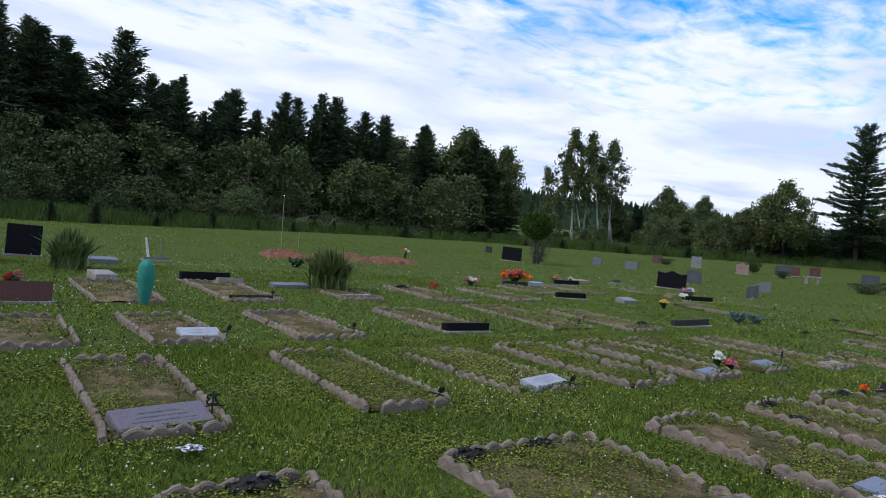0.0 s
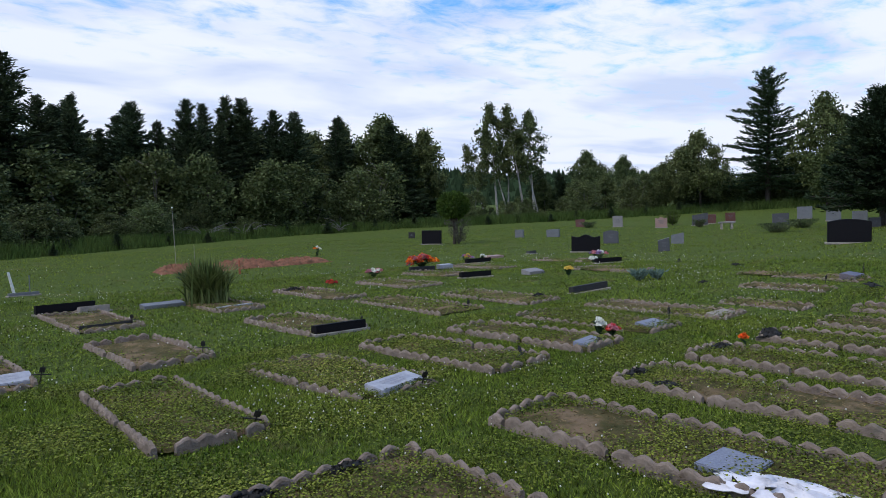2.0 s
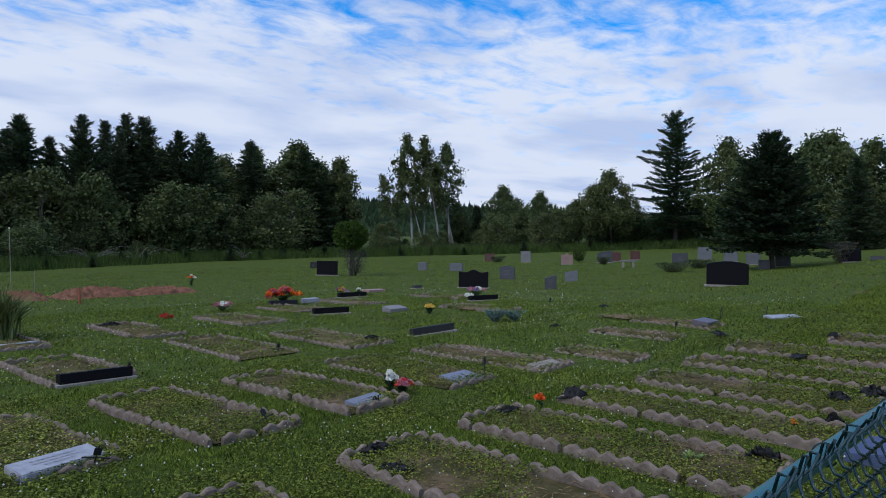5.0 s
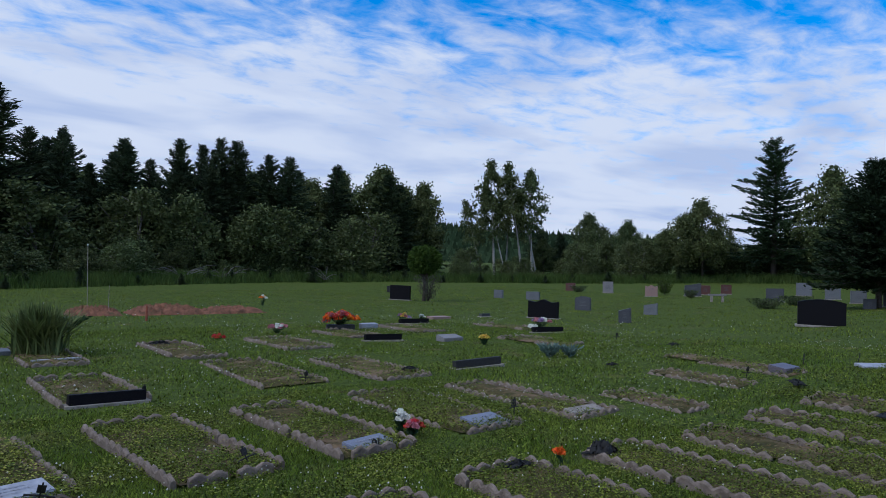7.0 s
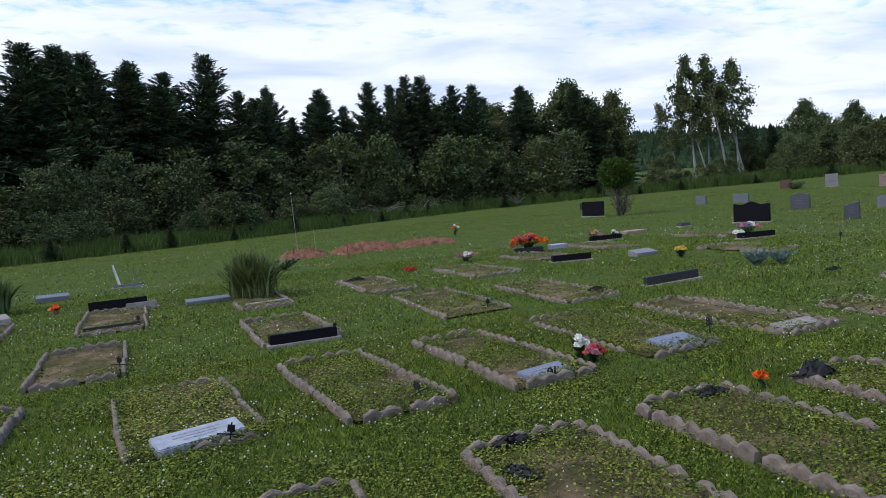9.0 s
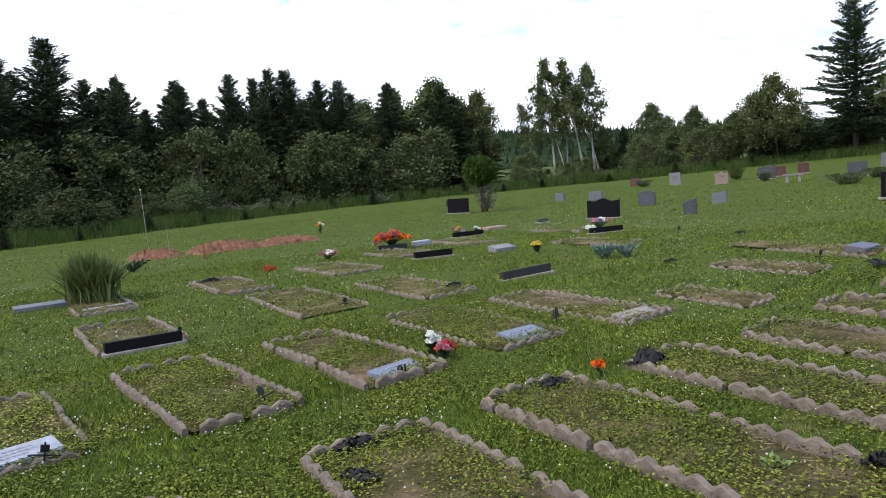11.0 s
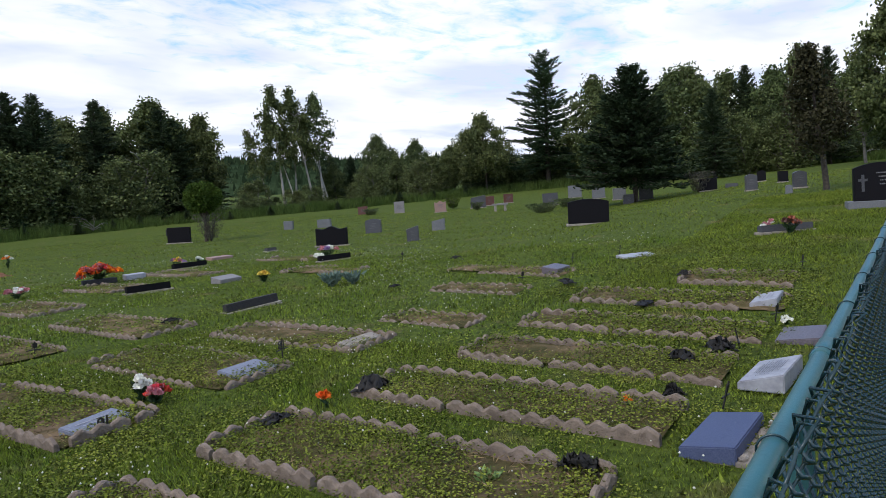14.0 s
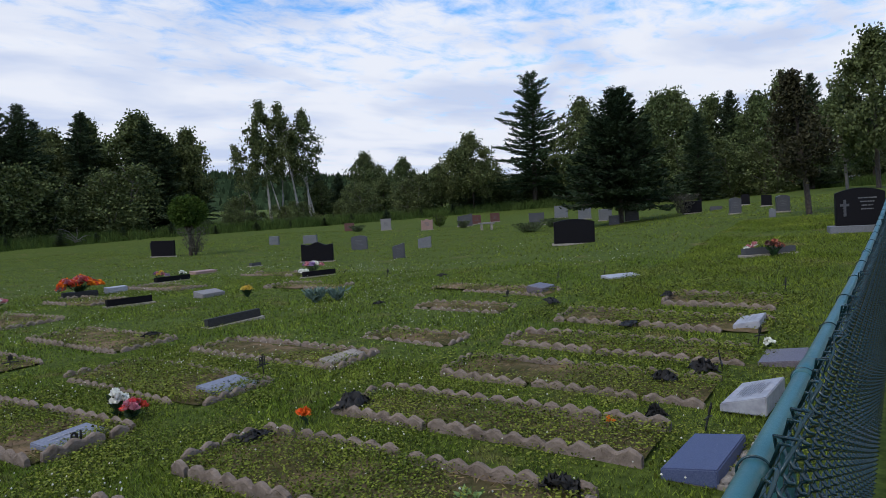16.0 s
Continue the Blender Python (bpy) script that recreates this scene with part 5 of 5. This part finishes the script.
def twig_shrub(x, y, h, r, mat, label, seed, n=900, leaf=0.09):
    s = thing("shrub", stand(x, y, 0, -0.03), label, "shrub")
    rng = np.random.default_rng(seed)
    st = []
    for k in range(26):
        a, t = rng.uniform(0, 6.28), rng.uniform(0.15, 0.75)
        e = np.array([math.cos(a) * r * t, math.sin(a) * r * t, h * rng.uniform(0.7, 1.0)])
        st.append((np.stack([[0, 0, 0], e * [0.4, 0.4, 0.5], e]), [0.014, 0.01, 0.004]))
    part("stems", quick("stems", *tubes(st, 5), M_BARK, True), s)
    u = rng.random(n)
    a = rng.uniform(0, 6.28, n)
    q = r * np.sqrt(rng.random(n)) * (0.35 + 0.65 * u)
    c = np.stack([q * np.cos(a), q * np.sin(a), h * (0.12 + 0.88 * u)], -1)
    v, f = leaves(c, rng.normal(0, 0.6, (n, 3)) + [0, 0, 1.0], leaf, leaf * 0.4, rng)
    part("leaves", quick("leaves", v, f, mat), s)


twig_shrub(25.78, 25.43, 1.3, 0.85, M_GREYTWIG, "grey twiggy shrub at the foot of a clipped cedar", 1)
twig_shrub(44.13, 23.64, 1.05, 0.75, M_CEDAR, "rounded green shrub among headstones", 2, 1600)
twig_shrub(36.07, 13.61, 0.5, 1.0, M_LEAFDARK, "low spreading dark juniper beside headstones", 3, 1500)
twig_shrub(39.69, 13.76, 0.5, 0.9, M_LEAFDARK, "low spreading dark juniper beside headstones", 4, 1400)
twig_shrub(38.72, 6.85, 1.0, 0.75, M_GREYTWIG, "thin flowering shrub behind a black headstone", 5, 1200)
twig_shrub(42.34, 29.12, 0.45, 0.7, M_LEAFDARK, "low dark shrub among headstones", 6, 900)
twig_shrub(42.14, 20.71, 0.5, 0.5, M_LEAFDARK, "small dark shrub beside a grey headstone", 7, 700)


def thin_tree():
    trunk, crown = broad_meshes(4.1, 0.8, 140, 70, 110, 0.28, 0.11, M_RUSSET, limb=14)
    t = thing("broadleaf_tree", stand(26.82, 0.85, 0, -0.05), "slender lawn tree with a dark reddish-green crown", "tree")
    part("trunk", trunk, t)
    part("crown", crown, t)


thin_tree()


def bench(x, y, rz):
    s = thing("stone_bench", stand(x, y, rz), "small pale stone bench among headstones", "bench")
    part("seat", bm_mesh("seat", box(0.9, 0.32, 0.09, 0.01, (0, 0, 0.34)), M_LIGHT), s)
    for k in (-0.28, 0.28):
        part("leg", bm_mesh("leg", box(0.12, 0.26, 0.36, 0.008, (k, 0, -0.02)), M_CONC), s)


bench(39.83, 17.91, -55)


def car(x, y, rz, paint, label):
    s = thing("car", stand(x, y, rz), label, "car", "parked cars")
    bm = bmesh.new()
    prof = [(-2.1, 0.3), (-2.15, 0.7), (-1.9, 0.9), (-1.2, 0.98), (-0.7, 1.42), (0.7, 1.45), (1.35, 1.0), (2.0, 0.9), (2.15, 0.6), (2.1, 0.3)]
    a = [bm.verts.new((px_, -0.85, pz)) for px_, pz in prof]
    b = [bm.verts.new((px_, 0.85, pz)) for px_, pz in prof]
    bm.faces.new(a)
    bm.faces.new(b[::-1])
    for i in range(len(a)):
        j = (i + 1) % len(a)
        bm.faces.new((a[j], a[i], b[i], b[j]))
    bmesh.ops.recalc_face_normals(bm, faces=bm.faces[:])
    bmesh.ops.bevel(bm, geom=bm.edges[:], offset=0.07, segments=2, affect="EDGES")
    part("body", bm_mesh("body", bm, paint, True), s)
    for sy in (-0.856, 0.856):
        bm = bmesh.new()
        q = [bm.verts.new((px_, sy, pz)) for px_, pz in ((-1.05, 1.0), (-0.62, 1.35), (0.62, 1.37), (1.1, 1.02))]
        bm.faces.new(q)
        part("window", bm_mesh("window", bm, M_GLASSDARK), s)
    wheel = bmesh.new()
    bmesh.ops.create_cone(wheel, cap_ends=True, segments=20, radius1=0.32, radius2=0.32, depth=0.2, matrix=Matrix.Rotation(math.pi / 2, 4, "X"))
    bmesh.ops.bevel(wheel, geom=wheel.edges[:], offset=0.03, segments=1, affect="EDGES")
    me = bm_mesh("wheel", wheel, M_RUBBER, True)
    for wx in (-1.35, 1.35):
        for wy in (-0.78, 0.78):
            part("wheel", me, s, m=pose(wx, wy, 0.32))


car(80.87, 3.59, 70, M_CARRED, "orange parked car half hidden by trees")
car(82.88, -1.03, 75, M_CARGREY, "silver parked car half hidden by trees")


# ---- turf ----
def inside_plots(x, y, pad=0.0):
    hit = np.zeros(len(x), bool)
    for x0, x1, y0, y1, lean in PLOTS:
        u = x - lean * (y - y0)
        hit |= (u > x0 - pad) & (u < x1 + pad) & (y > y0 - pad) & (y < y1 + pad)
    return hit


def dry_plots(x, y):
    hit = np.zeros(len(x), bool)
    for x0, x1, y0, y1, lean in DRY:
        u = x - lean * (y - y0)
        hit |= (u > x0) & (u < x1) & (y > y0) & (y < y1)
    return hit


def patches(x, y, s, seed):
    """Smooth patchiness from a few waves."""
    rng = np.random.default_rng(seed)
    v = 0 * x
    for _ in range(9):
        a, k = rng.uniform(0, 6.28), s * rng.uniform(0.5, 2.2)
        v = v + np.sin((x * math.cos(a) + y * math.sin(a)) * k + rng.uniform(0, 6.28))
    return v / 3.0


def turf(name, n, region, hlo, hhi, wlo, whi, seed, label, plots=None):
    rng = np.random.default_rng(seed)
    x, y = rng.uniform(region[0], region[1], n), rng.uniform(region[2], region[3], n)
    h = rng.uniform(hlo, hhi, n) * (1 + 0.25 * patches(x, y, 1.6, seed))
    inn = inside_plots(x, y)
    keep = (~dry_plots(x, y) | (rng.random(n) < 0.3)) & (~inn | (rng.random(n) < 0.5 + 0.6 * patches(x, y, 3.4, 22)))
    h = np.where(inn, h * 0.9, h)
    edge = inside_plots(x, y, 0.07) & ~inn
    h = np.where(edge, h * 0.65, h)
    x, y, h, inn = x[keep], y[keep], h[keep], inn[keep]
    n = len(x)
    root = np.stack([x, y, ground_z(x, y) - 0.004 + 0.03 * inn], -1)
    tip = root + np.stack([rng.normal(0, 0.55, n) * h, rng.normal(0, 0.55, n) * h, h], -1)
    a = rng.uniform(0, 6.28, n)
    s = np.stack([np.cos(a), np.sin(a), 0 * a], -1) * rng.uniform(wlo, whi, n)[:, None]
    v = np.stack([root - s, root + s, tip], 1).reshape(-1, 3)
    tagged(new(name, quick(name, v, np.arange(3 * n).reshape(n, 3), M_BLADE)), label, "grass", kind="stuff")


turf("lawn_grass", 300000, (-2.5, 10, -0.4, 7.0), 0.022, 0.048, 0.0025, 0.0055, 21, "short mown grass blades on the lawn")
turf("lawn_grass", 150000, (-3.0, 18, 2.5, 16.0), 0.025, 0.05, 0.004, 0.008, 22, "short mown grass blades on the lawn")
turf("lawn_grass", 90000, (10.0, 26, -2.0, 2.5), 0.025, 0.05, 0.004, 0.008, 24, "short mown grass blades on the lawn")
turf("lawn_grass", 120000, (-6.0, 44, 0, 38.0), 0.025, 0.052, 0.008, 0.018, 23, "short mown grass blades on the lawn")


def straw(n, region, seed):
    """Dry cut stems lying on the bare parts of the plots."""
    rng = np.random.default_rng(seed)
    x, y = rng.uniform(region[0], region[1], n), rng.uniform(region[2], region[3], n)
    keep = inside_plots(x, y, -0.03) & ((rng.random(n) < 0.45 - 0.6 * patches(x, y, 3.4, 22)) | (dry_plots(x, y) & (rng.random(n) < 0.8)))
    x, y = x[keep], y[keep]
    n = len(x)
    a = rng.uniform(0, 6.28, n)
    c = np.stack([x, y, ground_z(x, y) + rng.uniform(0.035, 0.06, n)], -1)
    v, f = leaves(c, np.stack([np.cos(a), np.sin(a), rng.normal(0.1, 0.35, n)], -1), rng.uniform(0.03, 0.08, n), rng.uniform(0.004, 0.009, n), rng)
    tagged(new("dry_grass", quick("dry_grass", v, f, M_STRAW)), "dry brown grass stems lying on the grave beds", "grass", kind="stuff")


straw(50000, (-2, 15, 0.4, 6.6), 61)
straw(40000, (-1, 14, 6.9, 13.2), 62)


def clover(n, region, size, seed):
    rng = np.random.default_rng(seed)
    x, y = rng.uniform(region[0], region[1], n), rng.uniform(region[2], region[3], n)
    inn = inside_plots(x, y)
    keep = rng.random(n) < np.where(dry_plots(x, y), 0.15, np.where(inn, 0.95, 0.35)) + np.where(inn, 0.8, 0.45) * patches(x, y, 3.4, 22)
    x, y = x[keep], y[keep]
    c = np.stack([x, y, ground_z(x, y) + rng.uniform(0.015, 0.045, len(x)) + 0.03 * inside_plots(x, y)], -1)
    v, f = leaves(c, np.stack([rng.normal(size=len(x)), rng.normal(size=len(x)), rng.normal(0, 0.3, len(x))], -1), size, size * 0.9, rng,
                  flat=unit(np.array([0, 0, 1.0]) + rng.normal(0, 0.3, (len(x), 3))))
    tagged(new("clover", quick("clover", v, f, M_CLOVER)), "low green clover leaves in the turf", "clover", kind="stuff")


clover(460000, (-2.5, 10, -0.3, 7.0), 0.018, 31)
clover(170000, (-3, 18, 3.2, 16.0), 0.027, 32)
clover(60000, (10, 17, 0, 3.2), 0.024, 33)


def clover_heads(n, region, r, seed):
    rng = np.random.default_rng(seed)
    x, y = rng.uniform(region[0], region[1], n), rng.uniform(region[2], region[3], n)
    keep = rng.random(n) < 0.25 + 0.5 * patches(x, y, 1.3, 77)
    x, y = x[keep], y[keep]
    n = len(x)
    c = np.stack([x, y, ground_z(x, y) + rng.uniform(0.04, 0.075, n)], -1)
    o = np.array([[1, 0, 0], [0, 1, 0], [-1, 0, 0], [0, -1, 0], [0, 0, 1], [0, 0, -1]]) * r
    v = (c[:, None] + o[None] * rng.uniform(0.7, 1.2, (n, 1, 1))).reshape(-1, 3)
    t = np.array([[0, 1, 4], [1, 2, 4], [2, 3, 4], [3, 0, 4], [1, 0, 5], [2, 1, 5], [3, 2, 5], [0, 3, 5]])
    f = (np.arange(n)[:, None, None] * 6 + t[None]).reshape(-1, 3)
    tagged(new("clover_flowers", quick("clover_flowers", v, f, M_CLOVERHEAD, True)), "white clover flower heads dotted over the lawn", "clover", kind="stuff")


clover_heads(2600, (-2.5, 10, 0, 7.0), 0.0075, 41)
clover_heads(11000, (-2, 20, 3, 18.0), 0.0078, 42)
clover_heads(1400, (0, 26, 8, 28.0), 0.014, 43)


def buttercups(x0, x1, y0, y1, n, seed):
    rng = np.random.default_rng(seed)
    x, y = rng.uniform(x0, x1, n), rng.uniform(y0, y1, n)
    c = np.stack([x, y, ground_z(x, y) + rng.uniform(0.05, 0.085, n)], -1)
    v, f = leaves(c, np.stack([rng.normal(size=n), rng.normal(size=n), 0.2 * rng.normal(size=n)], -1), 0.022, 0.02, rng, flat=np.tile([0, 0, 1.0], (n, 1)))
    tagged(new("yellow_flowers", quick("yellow_flowers", v, f, M_MOSS)), "tiny yellow-green flowers covering a grave bed", "flowers", kind="stuff")


buttercups(4.1, 4.85, 4.6, 6.25, 900, 51)
buttercups(5.55, 6.25, 4.5, 6.3, 250, 52)
